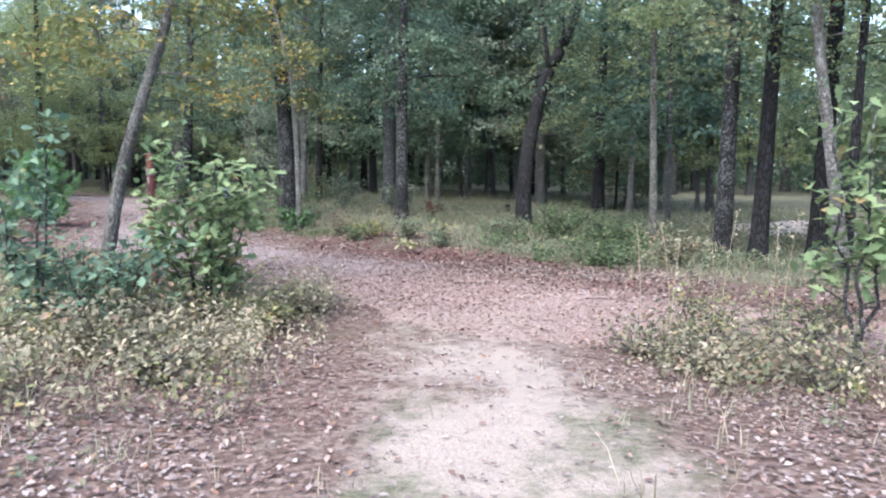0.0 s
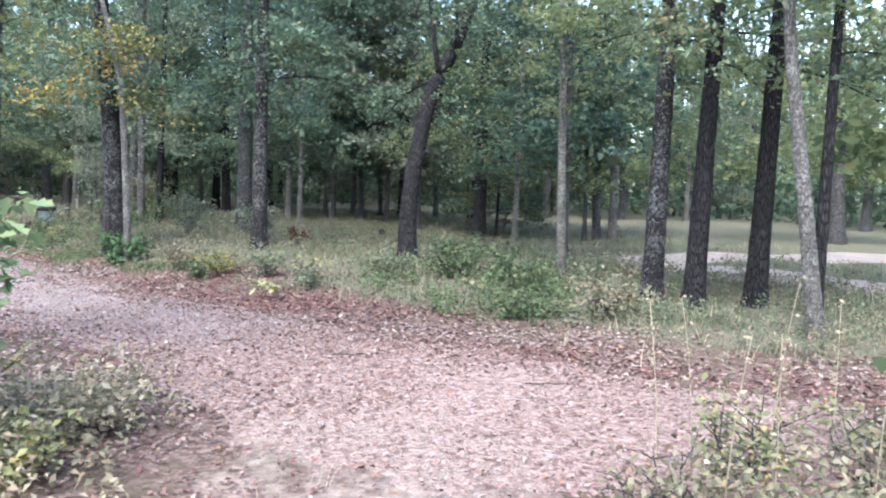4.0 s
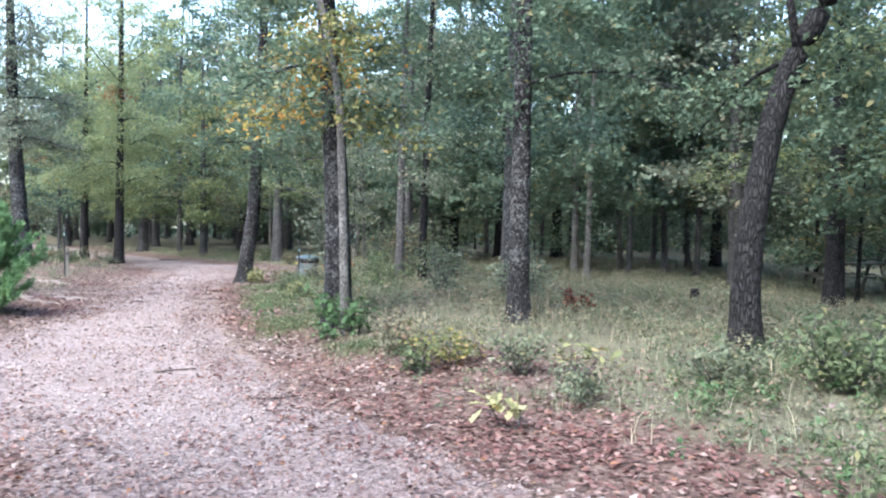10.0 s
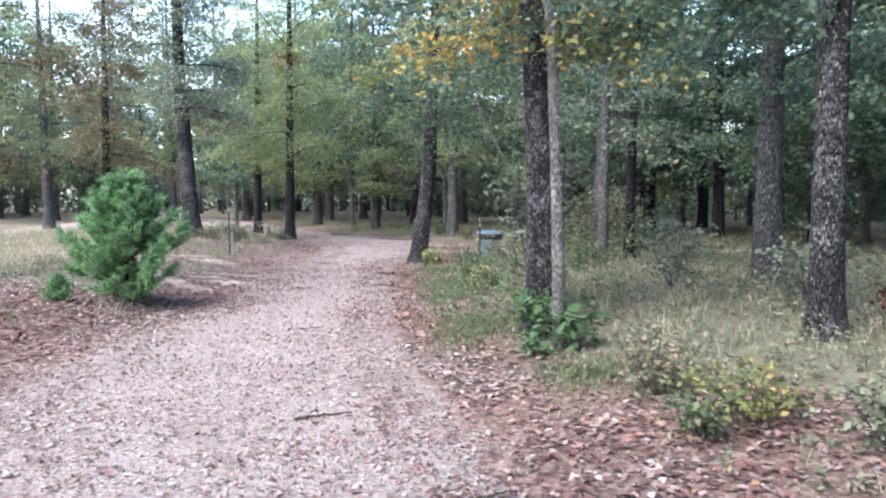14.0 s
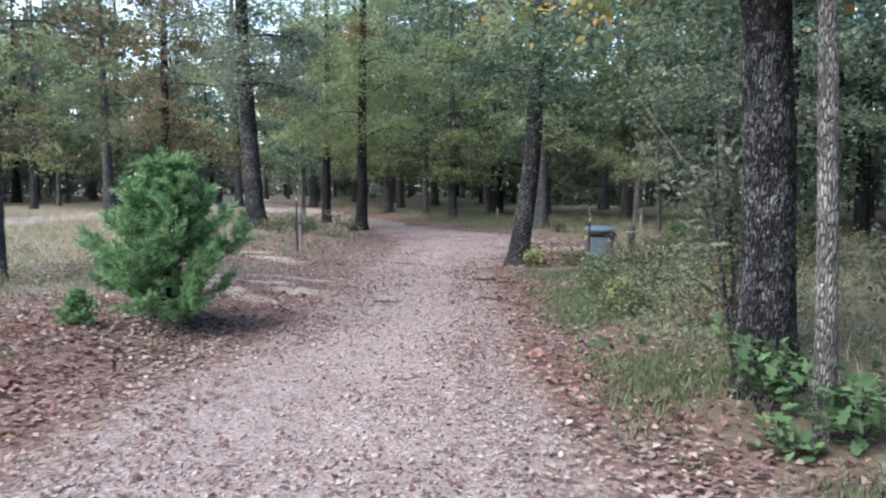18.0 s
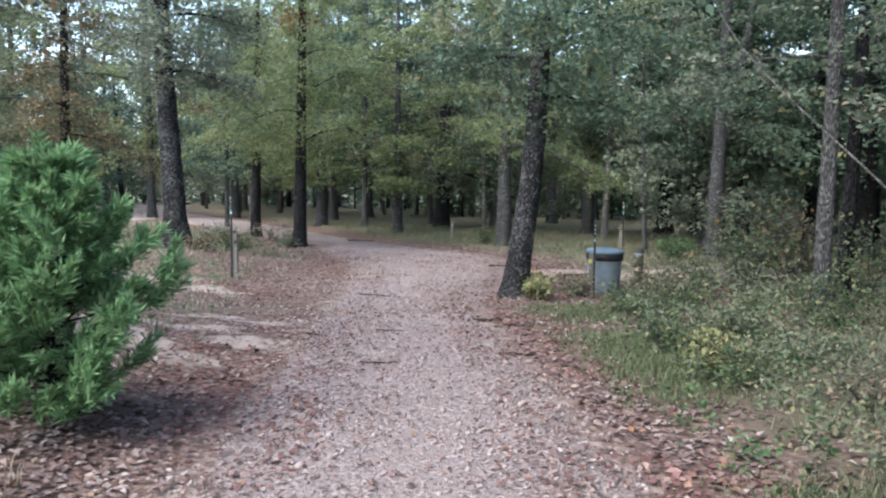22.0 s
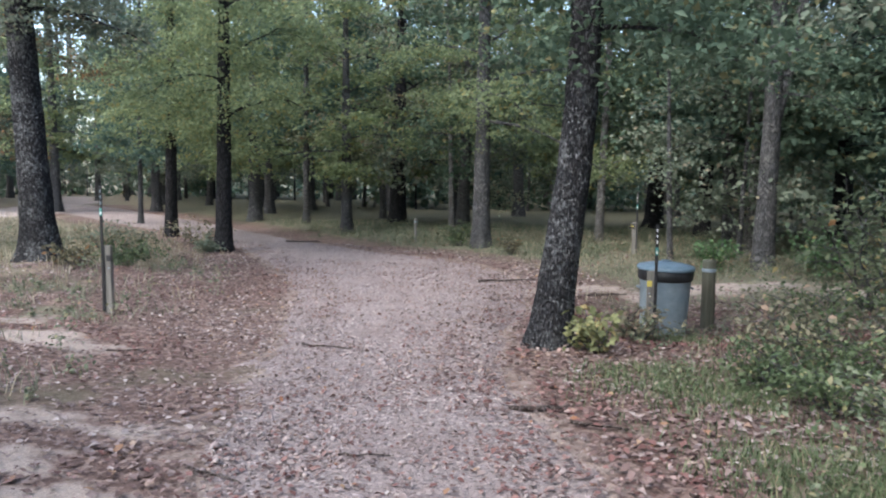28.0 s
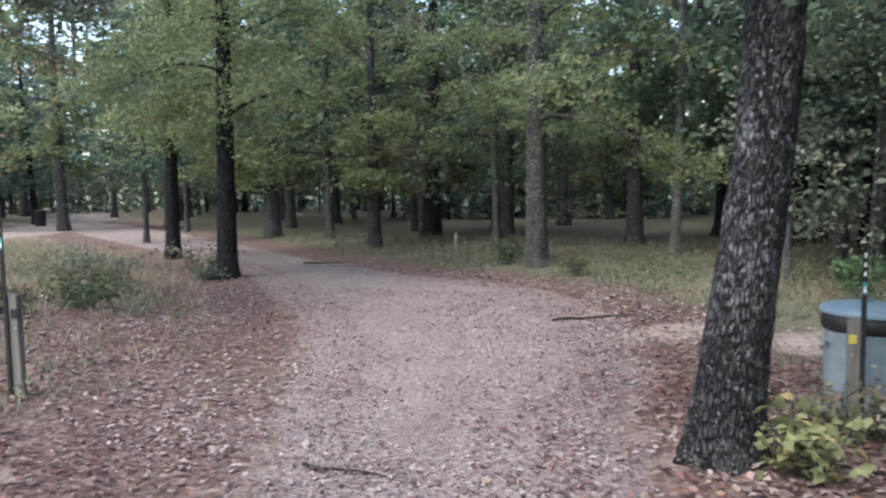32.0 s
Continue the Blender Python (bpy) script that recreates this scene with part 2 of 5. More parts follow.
def ground_mat():
    m = Mat("woodland_soil", 0.95, 0.1)
    z = m.parts(m.attr("zone"))
    grain = m.noise(45, 5, 0.7)
    soft = m.noise(2.2, 4, 0.6)
    soil = m.ramp(grain, (0.3, (0.07, 0.058, 0.043)), (0.6, (0.13, 0.11, 0.082)), (0.8, (0.21, 0.18, 0.138)))
    green = m.ramp(m.noise(30, 5, 0.75), (0.3, (0.06, 0.06, 0.042)), (0.55, (0.14, 0.135, 0.095)), (0.8, (0.25, 0.23, 0.175)))
    flake = m.cells(26, None, "F1", "Color")
    dead = m.mix(m.ramp(grain, (0.35, 0.0), (0.7, 0.6)), m.ramp(m.parts(flake)[0], (0.0, (0.08, 0.053, 0.047)), (0.5, (0.15, 0.1, 0.086)), (1.0, (0.26, 0.195, 0.172))), (0.085, 0.06, 0.052))
    sand = m.ramp(m.noise(70, 4, 0.7), (0.3, (0.23, 0.188, 0.165)), (0.7, (0.37, 0.31, 0.274)))

    def edge(v, wide=0.5):
        return m.ramp(m.math("ADD", v, m.math("MULTIPLY", m.math("SUBTRACT", m.noise(5, 5, 0.7), 0.5), wide)), (0.35, 0.0), (0.62, 1.0))

    col = m.mix(m.ramp(soft, (0.4, 0.0), (0.6, 0.7)), soil, dead)
    col = m.mix(edge(z[1]), col, green)
    straw = m.ramp(m.noise(38, 5, 0.75), (0.3, (0.11, 0.094, 0.068)), (0.55, (0.205, 0.178, 0.13)), (0.8, (0.31, 0.275, 0.21)))
    col = m.mix(edge(m.attr("zone", "Alpha"), 0.8), col, straw)
    col = m.mix(edge(z[0], 0.7), col, dead)
    col = m.mix(edge(z[2], 0.9), col, sand)
    m.color(col)
    m.bump(m.math("ADD", grain, m.noise(9, 4)), 0.7, 0.03)
    return m.m


def path_mat(name, pale, stain=False):
    m = Mat(name, 0.95, 0.12)
    peb = m.cells(34, None, "F1", "Color")
    rim = m.cells(34, None, "F1", "Distance")
    fine = m.noise(110, 4, 0.7)
    soft = m.noise(0.8, 4, 0.6)
    dirt = m.ramp(fine, (0.3, tuple(c * 0.6 for c in pale)), (0.55, pale), (0.75, tuple(min(c * 1.3, 0.8) for c in pale)))
    stone = m.ramp(m.parts(peb)[1], (0.0, tuple(c * 0.2 for c in pale)), (0.3, tuple(c * 0.7 for c in pale)), (0.75, tuple(c * 1.1 for c in pale)), (1.0, tuple(min(1.95 * c, 0.8) for c in pale)))
    gravel = m.math("MULTIPLY", m.ramp(rim, (0.3, 1.0), (0.6, 0.0)), m.ramp(soft, (0.3, 1.0), (0.65, 0.55)))
    col = m.mix(gravel, dirt, stone)
    col = m.mix(m.ramp(m.noise(1.7, 5, 0.7), (0.5, 0.0), (0.75, 0.55)), col, tuple(c * k for c, k in zip(pale, (0.62, 0.52, 0.5))))
    if stain:
        far = m.t.nodes.new("ShaderNodeSeparateXYZ")
        m.set(far.inputs[0], m.co)
        along = m.math("SUBTRACT", far.outputs[0], m.math("MULTIPLY", far.outputs[1], 0.9))
        worn = m.ramp(m.math("ADD", m.math("MULTIPLY", m.math("ADD", along, 14.5), 0.11), m.math("MULTIPLY", m.noise(1.4, 5, 0.7), 0.5)), (0.3, 0.0), (0.85, 0.75))
        mulch = m.ramp(m.parts(m.cells(38, None, "F1", "Color"))[0], (0.0, (0.17, 0.105, 0.092)), (0.5, (0.29, 0.2, 0.178)), (1.0, (0.42, 0.32, 0.29)))
        col = m.mix(worn, col, mulch)
        sand = m.ramp(m.noise(70, 4, 0.7), (0.3, (0.23, 0.188, 0.165)), (0.7, (0.37, 0.31, 0.274)))
        trod = m.math("ADD", m.parts(m.attr("zone"))[2], m.math("MULTIPLY", m.math("SUBTRACT", m.noise(5, 5, 0.7), 0.5), 0.9))
        col = m.mix(m.ramp(trod, (0.3, 0.0), (0.75, 0.9)), col, sand)
    m.color(col)
    m.bump(m.math("ADD", m.math("MULTIPLY", rim, -1.0), fine), 0.8, 0.02)
    return m.m


GROUND = ground_mat()
PATH_PINK = path_mat("pink_gravel", (0.27, 0.225, 0.217), True)
SAND = path_mat("pale_sand", (0.36, 0.305, 0.28))


def plain(name, a, b, rough=0.6, spec=0.3, scale=14, bump=0.1, metal=0.0):
    m = Mat(name, rough, spec)
    m.color(m.mix(m.ramp(m.noise(scale, 5, 0.65), (0.35, 0.0), (0.7, 1.0)), a, b))
    m.b.inputs["Metallic"].default_value = metal
    m.bump(m.noise(scale * 6, 3), bump, 0.005)
    return m.m


def wood_mat(name, a, b):
    m = Mat(name, 0.85, 0.2)
    g = m.noise(30, 5, 0.6, m.scaled(1, 1, 0.08), warp=0.4)
    m.color(m.mix(m.ramp(m.noise(3, 3), (0.4, 0.0), (0.7, 0.4)), m.ramp(g, (0.3, a), (0.7, b)), (0.1, 0.11, 0.08)))
    m.bump(g, 0.5, 0.006)
    return m.m


WOOD = wood_mat("weathered_wood", (0.1, 0.093, 0.085), (0.225, 0.21, 0.19))
POST = wood_mat("mossy_wood", (0.045, 0.044, 0.033), (0.115, 0.108, 0.08))
RED = plain("red_brown_paint", (0.12, 0.036, 0.03), (0.08, 0.026, 0.023), 0.6)
TIN = plain("galvanised_steel", (0.2, 0.25, 0.275), (0.28, 0.335, 0.36), 0.5, 0.4, 8, 0.1, 0.35)
LID = plain("blue_grey_lid", (0.11, 0.17, 0.21), (0.17, 0.23, 0.27), 0.5, 0.4, 9)
BLACK = plain("black_plastic", (0.012, 0.012, 0.013), (0.03, 0.03, 0.03), 0.5)
WHITE = plain("white_print", (0.75, 0.75, 0.72), (0.65, 0.65, 0.62), 0.6)
TEAL = plain("teal_print", (0.05, 0.19, 0.17), (0.07, 0.23, 0.2), 0.6)
TAG = plain("yellow_print", (0.55, 0.45, 0.1), (0.45, 0.36, 0.08), 0.6)
STICK = bark("fallen_stick_bark", (0.07, 0.055, 0.05), (0.17, 0.14, 0.125), (0.3, 0.27, 0.24), 0.71, 2.0)

# ---- building helpers ----


def mesh_of(name, v, f, mat, smooth=True):
    """A mesh from arrays: points (n, 3) and faces (m, 3 or 4)."""
    v, f = np.asarray(v, np.float32), np.asarray(f, np.int32)
    me = bpy.data.meshes.new(name)
    k = f.shape[1]
    me.vertices.add(len(v))
    me.vertices.foreach_set("co", v.ravel())
    me.loops.add(f.size)
    me.loops.foreach_set("vertex_index", f.ravel())
    me.polygons.add(len(f))
    me.polygons.foreach_set("loop_start", np.arange(len(f), dtype=np.int32) * k)
    me.update(calc_edges=True)
    if smooth:
        me.polygons.foreach_set("use_smooth", np.ones(len(f), bool))
    me.materials.append(mat)
    return me


def piece(name, v, f, mat, parent=None, label="", smooth=True):
    ob = new(name, mesh_of(name, v, f, mat, smooth))
    ob.parent = parent
    return tagged(ob, label)


def part(name, bm, mat, parent=None, label="", smooth=False):
    """One bmesh as one mesh object under a thing."""
    me = bpy.data.meshes.new(name)
    bm.to_mesh(me)
    bm.free()
    me.materials.append(mat)
    if smooth:
        me.polygons.foreach_set("use_smooth", np.ones(len(me.polygons), bool))
    ob = new(name, me)
    ob.parent = parent
    return tagged(ob, label)


def thing(name, m, label, category, group=""):
    ob = new(name)
    ob.empty_display_size = 0.2
    ob.matrix_world = m
    return tagged(ob, label, category, group)


def join(parts):
    vs, fs, n = [], [], 0
    for v, f in parts:
        vs.append(v)
        fs.append(np.asarray(f) + n)
        n += len(v)
    return np.concatenate(vs), np.concatenate(fs)


def tube(pts, radii, sides=8, rough=0.0, rng=None):
    """A closed-end tube along points."""
    pts, radii = np.asarray(pts, float), np.asarray(radii, float)
    d = np.gradient(pts, axis=0)
    d /= np.linalg.norm(d, axis=1, keepdims=True) + 1e-9
    up = np.where(np.abs(d[:, 2:3]) > 0.9, [[1.0, 0, 0]], [[0, 0, 1.0]])
    a = np.cross(up, d)
    a /= np.linalg.norm(a, axis=1, keepdims=True) + 1e-9
    b = np.cross(d, a)
    ang = np.arange(sides) * 2 * np.pi / sides
    ring = a[:, None] * np.cos(ang)[None, :, None] + b[:, None] * np.sin(ang)[None, :, None]
    r = np.repeat(radii[:, None], sides, 1)
    if rough:
        r = r * (1 + rough * rng.normal(size=r.shape))
    v = pts[:, None] + ring * r[..., None]
    n = len(pts)
    i, j = np.meshgrid(np.arange(n - 1), np.arange(sides), indexing="ij")
    k = (j + 1) % sides
    f = np.stack([i * sides + j, i * sides + k, (i + 1) * sides + k, (i + 1) * sides + j], -1).reshape(-1, 4)
    v = v.reshape(-1, 3)
    caps = []
    for end, base in ((pts[0], 0), (pts[-1], (n - 1) * sides)):
        c = len(v)
        v = np.concatenate([v, end[None]])
        for s in range(0, sides, 2):
            q = [base + s, base + (s + 1) % sides, base + (s + 2) % sides, c]
            caps.append(q if base else q[2::-1] + [c])
    return v, np.concatenate([f, np.array(caps)])


def leaf_cards(c, size, rng, flat=0.6, long=1.7, fold=0.25):
    """One folded leaf of two faces at each point."""
    n = len(c)
    size = np.broadcast_to(size, n) * rng.uniform(0.65, 1.3, n)
    az, el = rng.uniform(0, 2 * np.pi, n), rng.normal(-0.25, 0.5, n)
    d = np.stack([np.cos(az) * np.cos(el), np.sin(az) * np.cos(el), np.sin(el)], -1)
    nn = rng.normal(size=(n, 3)) * (1 - flat) + np.array([0, 0, 1.0]) * flat
    s = np.cross(d, nn)
    s /= np.linalg.norm(s, axis=1, keepdims=True) + 1e-9
    u = np.cross(s, d)
    h = (size / 2)[:, None]
    w = h / long
    lift = u * w * fold * 2
    v = np.stack([c - d * h, c + s * w + lift - d * h * 0.1, c + d * h, c - s * w + lift - d * h * 0.1], 1).reshape(-1, 3)
    k = np.arange(n)[:, None] * 4
    f = np.concatenate([k + [0, 2, 1], k + [0, 3, 2]], 1).reshape(-1, 3)
    return v, f


def blades(c, height, rng, lean=0.35, width=0.008):
    """Grass blades: two-piece tapered strips, one at each point."""
    n = len(c)
    h = np.broadcast_to(height, n) * rng.uniform(0.5, 1.3, n)
    az = rng.uniform(0, 2 * np.pi, n)
    out = np.stack([np.cos(az), np.sin(az), np.zeros(n)], -1)
    side = np.stack([-np.sin(az), np.cos(az), np.zeros(n)], -1) * width
    l = (rng.uniform(0.1, 1, n) * lean)[:, None]
    z = np.array([0, 0, 1.0])
    mid = c + z * (h * 0.6)[:, None] + out * l * (h * 0.35)[:, None]
    tip = c + z * (h * 0.95)[:, None] + out * l * h[:, None]
    v = np.stack([c - side, c + side, mid + side * 0.7, mid - side * 0.7, tip], 1).reshape(-1, 3)
    k = np.arange(n)[:, None] * 5
    f = np.concatenate([k + [0, 1, 2], k + [0, 2, 3], k + [3, 2, 4]], 1).reshape(-1, 3)
    return v, f


def smooth01(x):
    x = np.clip(x, 0, 1)
    return x * x * (3 - 2 * x)


def wave(x, y, s, seed=0):
    """Cheap smooth noise in -1..1 from a few crossed waves."""
    r = np.random.default_rng(seed)
    out = 0
    for k in range(6):
        a, p, q = r.uniform(0, 2 * np.pi), r.uniform(0, 6.28), r.uniform(0.6, 1.9)
        out = out + np.sin((x * np.cos(a) + y * np.sin(a)) * q / s * 2 + p)
    return out / 3.5


# ---- plan of the ground ----
EDGE_R = [(30, -6), (14, 2.5), (8, 5.6), (5.5, 7.0), (3.4, 8.2), (2.5, 8.8), (1.7, 9.7), (0.6, 10.6), (-0.6, 11.8), (-1.8, 13.0), (-2.6, 13.7), (-3.5, 14.8),
          (-4.5, 16.1), (-5.2, 17.1), (-6.0, 18.5), (-7.0, 20.4), (-8.0, 22.2), (-8.9, 24.0), (-9.25, 25.4), (-9.3, 27.0), (-9.9, 29.3), (-11.2, 31.6), (-14.2, 33.1), (-17, 35.0), (-20, 37.6), (-26, 42.5), (-36, 50)]
EDGE_L = [(28, -10), (13, -0.5), (7, 3.4), (4.4, 5.0), (3.0, 5.9), (2.0, 6.4), (1.1, 6.5), (0.2, 6.8), (-0.5, 7.4), (-1.0, 8.4), (-1.9, 9.9), (-2.9, 11.0),
          (-4.2, 12.1), (-5.7, 13.1), (-6.9, 14.3), (-7.5, 15.6), (-7.8, 17.0), (-8.7, 19.0), (-9.7, 21.4), (-10.7, 23.5), (-11.6, 25.6), (-13.0, 28.2), (-15.3, 31.0), (-17.3, 33.2), (-20.6, 35.6), (-27, 40), (-37, 47)]


def resample(poly, n):
    p = np.array(poly, float)
    for _ in range(3):
        q = np.empty((2 * len(p) - 2, 2))
        q[0::2], q[1::2] = 0.75 * p[:-1] + 0.25 * p[1:], 0.25 * p[:-1] + 0.75 * p[1:]
        p = np.concatenate([p[:1], q, p[-1:]])
    s = np.r_[0, np.cumsum(np.hypot(*np.diff(p, axis=0).T))]
    t = np.linspace(0, s[-1], n)
    return np.stack([np.interp(t, s, p[:, 0]), np.interp(t, s, p[:, 1])], -1)


def near(poly, x, y):
    """Distance of many points to a polyline."""
    best = np.full(np.shape(x), 1e9)
    p = np.array(poly, float)
    for (ax, ay), (bx, by) in zip(p[:-1], p[1:]):
        dx, dy = bx - ax, by - ay
        t = np.clip(((x - ax) * dx + (y - ay) * dy) / (dx * dx + dy * dy), 0, 1)
        best = np.minimum(best, np.hypot(x - ax - t * dx, y - ay - t * dy))
    return best


def inside(poly, x, y):
    p = np.array(poly, float)
    hit = np.zeros(np.shape(x), bool)
    for (ax, ay), (bx, by) in zip(p, np.roll(p, -1, 0)):
        if ay != by:
            hit ^= ((ay > y) != (by > y)) & (x < (bx - ax) * (y - ay) / (by - ay) + ax)
    return hit


TRAIL = EDGE_R + EDGE_L[::-1]
SPUR = [(-9.6, 28.7), (-8.4, 28.9), (-6.5, 29.2), (-4.5, 29.0), (-2.5, 29.4)]
TRACK = [(0.5, -5.0), (0.38, 0.0), (0.3, 3.5), (0.18, 5.1), (0.14, 6.5), (0.05, 7.6), (-0.15, 8.6)]
ROAD_EAST = [(30, 21.5), (15, 19.6), (10.2, 19.4), (7.8, 19.0), (6.6, 18.1), (7.0, 16.4), (8.8, 14.0), (13.2, 9.6), (30, -1.5)]
ROAD_WEST = [(-24, 14), (-27.5, 25), (-29.5, 31), (-31, 38), (-38, 50), (-48, 60)]


def off_trail(x, y):
    """Signed distance to the trail's edge, below zero on it."""
    d = np.minimum(near(EDGE_R, x, y), near(EDGE_L, x, y))
    return np.where(inside(TRAIL, x, y), -d, d)


def height_at(x, y):
    x, y = np.asarray(x, float), np.asarray(y, float)
    d = off_trail(x, y)
    rise = smooth01((d - 0.4) / 3.0)
    z = 0.1 * rise + 0.22 * rise * np.exp(-(((x + 3.0) / 3.5) ** 2 + ((y - 18.5) / 4.0) ** 2))
    z += 0.12 * rise * np.exp(-(((x + 16.0) / 3.0) ** 2 + ((y - 26.5) / 3.0) ** 2))
    z -= 0.21 * np.exp(-(((x + 7.4) / 1.3) ** 2 + ((y - 27.0) / 1.4) ** 2))
    z += 0.06 * np.exp(-(((x + 8.4) / 0.7) ** 2 + ((y - 25.0) / 0.8) ** 2))
    z -= 0.22 * np.exp(-(((x - 4.5) / 3.0) ** 2 + ((y - 25.5) / 4.0) ** 2))
    z -= 0.08 * rise * np.exp(-(((x - 4.6) / 2.0) ** 2 + ((y - 12.6) / 2.0) ** 2))
    bank = smooth01((d - 0.3) / 1.3) * (near(EDGE_L, x, y) < near(EDGE_R, x, y))
    z += bank * (0.17 * np.exp(-(((x + 10.5) / 3.2) ** 2 + ((y - 17.5) / 3.2) ** 2)) + 0.12 * np.exp(-(((x + 15.5) / 2.5) ** 2 + ((y - 26.0) / 2.0) ** 2)))
    z += (0.015 + 0.03 * rise) * wave(x, y, 1.6, 3) * np.where(d < 0, 0.3, 1.0)
    return z + 0.012 * wave(x, y, 0.35, 5) * np.where(d < -0.3, 0.3, 1.0)


def gz(x, y):
    return float(height_at(np.array([x]), np.array([y]))[0])


def bare_at(x, y):
    """Patches west of the trail where pale sand shows through the leaves."""
    patch = np.maximum(smooth01(1.4 - np.hypot((x + 11.0) / 1.9, (y - 20.4) / 2.0)), smooth01(1.4 - np.hypot((x + 13.5) / 1.8, (y - 23.4) / 1.0)))
    return patch * smooth01(wave(x * 0.7, y * 1.4, 0.35, 12) * 0.9 + 0.55)


def litter_at(x, y):
    """How thickly dead leaves lie, 0 to 1."""
    d = off_trail(x, y)
    dr = near(EDGE_R, x, y)
    belt = np.where(d > -0.5, np.where(dr < near(EDGE_L, x, y), 1.25 * smooth01(1 - (d - 0.2) / (1.4 + 1.1 * smooth01((15.5 - y) / 2))), smooth01(1 - (d - 0.6) / 2.2)), 0)
    start = smooth01(1.3 - np.hypot((x - 0.3) / 5.5, (y - 3.5) / 6.0)) * (d > 0) * 1.2 * (1 - 0.6 * smooth01(1.5 - near(TRACK, x, y) / 0.8))
    bare = bare_at(x, y)
    west = (1 - 0.75 * bare) * np.maximum(smooth01(1.7 - np.hypot((x + 12.6) / 3.6, (y - 23.6) / 5.6) * 1.2), 1.2 * smooth01(1.6 - np.hypot((x + 9.4) / 2.6, (y - 16.2) / 2.6))) * (d > 0)
    bin_side = 1.15 * smooth01(1.5 - np.hypot((x + 7.2) / 2.3, (y - 25.2) / 3.0)) * (d > 0)
    corner = 1.15 * smooth01(1.5 - np.hypot((x + 1.6) / 1.6, (y - 14.6) / 1.3)) * (d > 0)
    return np.clip(np.maximum.reduce([belt, start, west, bin_side, corner]) * (0.78 + 0.3 * wave(x, y, 1.2, 8) + 0.28 * wave(x, y, 0.45, 9)), 0, 1)


def track_sand(x, y):
    """The sand worn bare on the track, thinning out across the trail."""
    nt = near(TRACK, x, y) - 0.25 * wave(x, y, 0.7, 15) - 0.12 * wave(x, y, 0.25, 16)
    worn = smooth01(1.15 - nt / 0.62) * (0.8 + 0.25 * wave(x, y, 0.5, 17)) * smooth01((9.2 - y + 0.9 * wave(x, y, 0.6, 18)) / 4.2)
    return np.maximum(worn, 0.46 * smooth01(1.3 - near(TRACK, x, y) / 1.5) * smooth01((9.4 - y) / 2))


def sand_at(x, y):
    t = track_sand(x, y)
    pale = 0.75 * bare_at(x, y)
    d = off_trail(x, y)
    rim = np.where(d > 0, 0.5 * smooth01(1 - d / 0.6), 0.5) * smooth01((y - 11) / 4)
    spur = smooth01(1.3 - near(SPUR, x, y) / 0.9) * (0.5 + 0.3 * wave(x, y, 0.5, 19))
    return np.clip(np.maximum.reduce([t, pale, spur, rim]), 0, 1)


def dry_side(x, y):
    """The open, straw-coloured side west of the trail."""
    return smooth01((-x - 11.6 - 2.2 * smooth01((y - 17) / 3) + 0.9 * wave(x, y, 1.8, 25) + 0.4 * wave(x, y, 0.6, 26)) / 3.0) * smooth01((27 - y + (-x - 12) * 1.2) / 4)


def make_ground():
    def axis(a, b, step, far):
        inner = np.arange(a, b + 1e-6, step)
        outer = np.cumsum(np.geomspace(step * 1.5, 90, 26))
        return np.r_[(a - outer[outer < far])[::-1], inner, b + outer[outer < far]]

    xs, ys = axis(-32, 14, 0.2, 600), axis(-5, 44, 0.2, 600)
    x, y = np.meshgrid(xs, ys, indexing="ij")
    z = height_at(x, y)
    far = smooth01((np.hypot(x + 9, y - 20) - 45) / 60)
    z = z * (1 - far)
    nx, ny = x.shape
    i, j = np.meshgrid(np.arange(nx - 1), np.arange(ny - 1), indexing="ij")
    f = np.stack([i * ny + j, (i + 1) * ny + j, (i + 1) * ny + j + 1, i * ny + j + 1], -1).reshape(-1, 4)
    ob = piece("ground", np.stack([x, y, z], -1).reshape(-1, 3), f, GROUND)
    d = off_trail(x, y)
    li, sa = litter_at(x, y), sand_at(x, y)
    gr = np.clip(smooth01((d - 0.5) / 2.0) - li * 0.7, 0, 1) * (1 - 0.8 * dry_side(x, y))
    zone = np.stack([li, gr, sa, dry_side(x, y) * (d > 0.3)], -1).reshape(-1, 4)
    at = ob.data.attributes.new("zone", "FLOAT_COLOR", "POINT")
    at.data.foreach_set("color", zone.astype(np.float32).ravel())
    tagged(ob, "uneven woodland soil with grass and dead leaves", "ground", kind="structure")


def strip(name, left, right, n, mat, label, category, lift=0.022, drop=0.05, rim=0.28):
    """A worn way between two edges, whose borders sink into the soil."""
    a, b = resample(left, n), resample(right, n)
    u = np.linspace(-1.5, 1.5, 67)
    w = (1 + u[None, :, None]) / 2
    p = a[:, None] * (1 - w) + b[:, None] * w
    x, y = p[..., 0], p[..., 1]
    fall = smooth01((np.abs(u)[None] - (1 - rim)) / (2.75 * rim))
    z = height_at(x, y) + lift - (lift + drop) * fall + (0.017 * wave(x, y, 0.5, 21) + 0.012 * wave(x, y, 0.16, 22)) * (0.15 + fall) + 0.006 * wave(x, y, 0.12, 4)
    m = len(u)
    i, j = np.meshgrid(np.arange(n - 1), np.arange(m - 1), indexing="ij")
    f = np.stack([i * m + j, i * m + j + 1, (i + 1) * m + j + 1, (i + 1) * m + j], -1).reshape(-1, 4)
    ob = piece(name, np.stack([x, y, z], -1).reshape(-1, 3), f, mat)
    zone = np.stack([track_sand(x, y)] * 4, -1).astype(np.float32)
    ob.data.attributes.new("zone", "FLOAT_COLOR", "POINT").data.foreach_set("color", zone.ravel())
    tagged(ob, label, category, kind="structure")


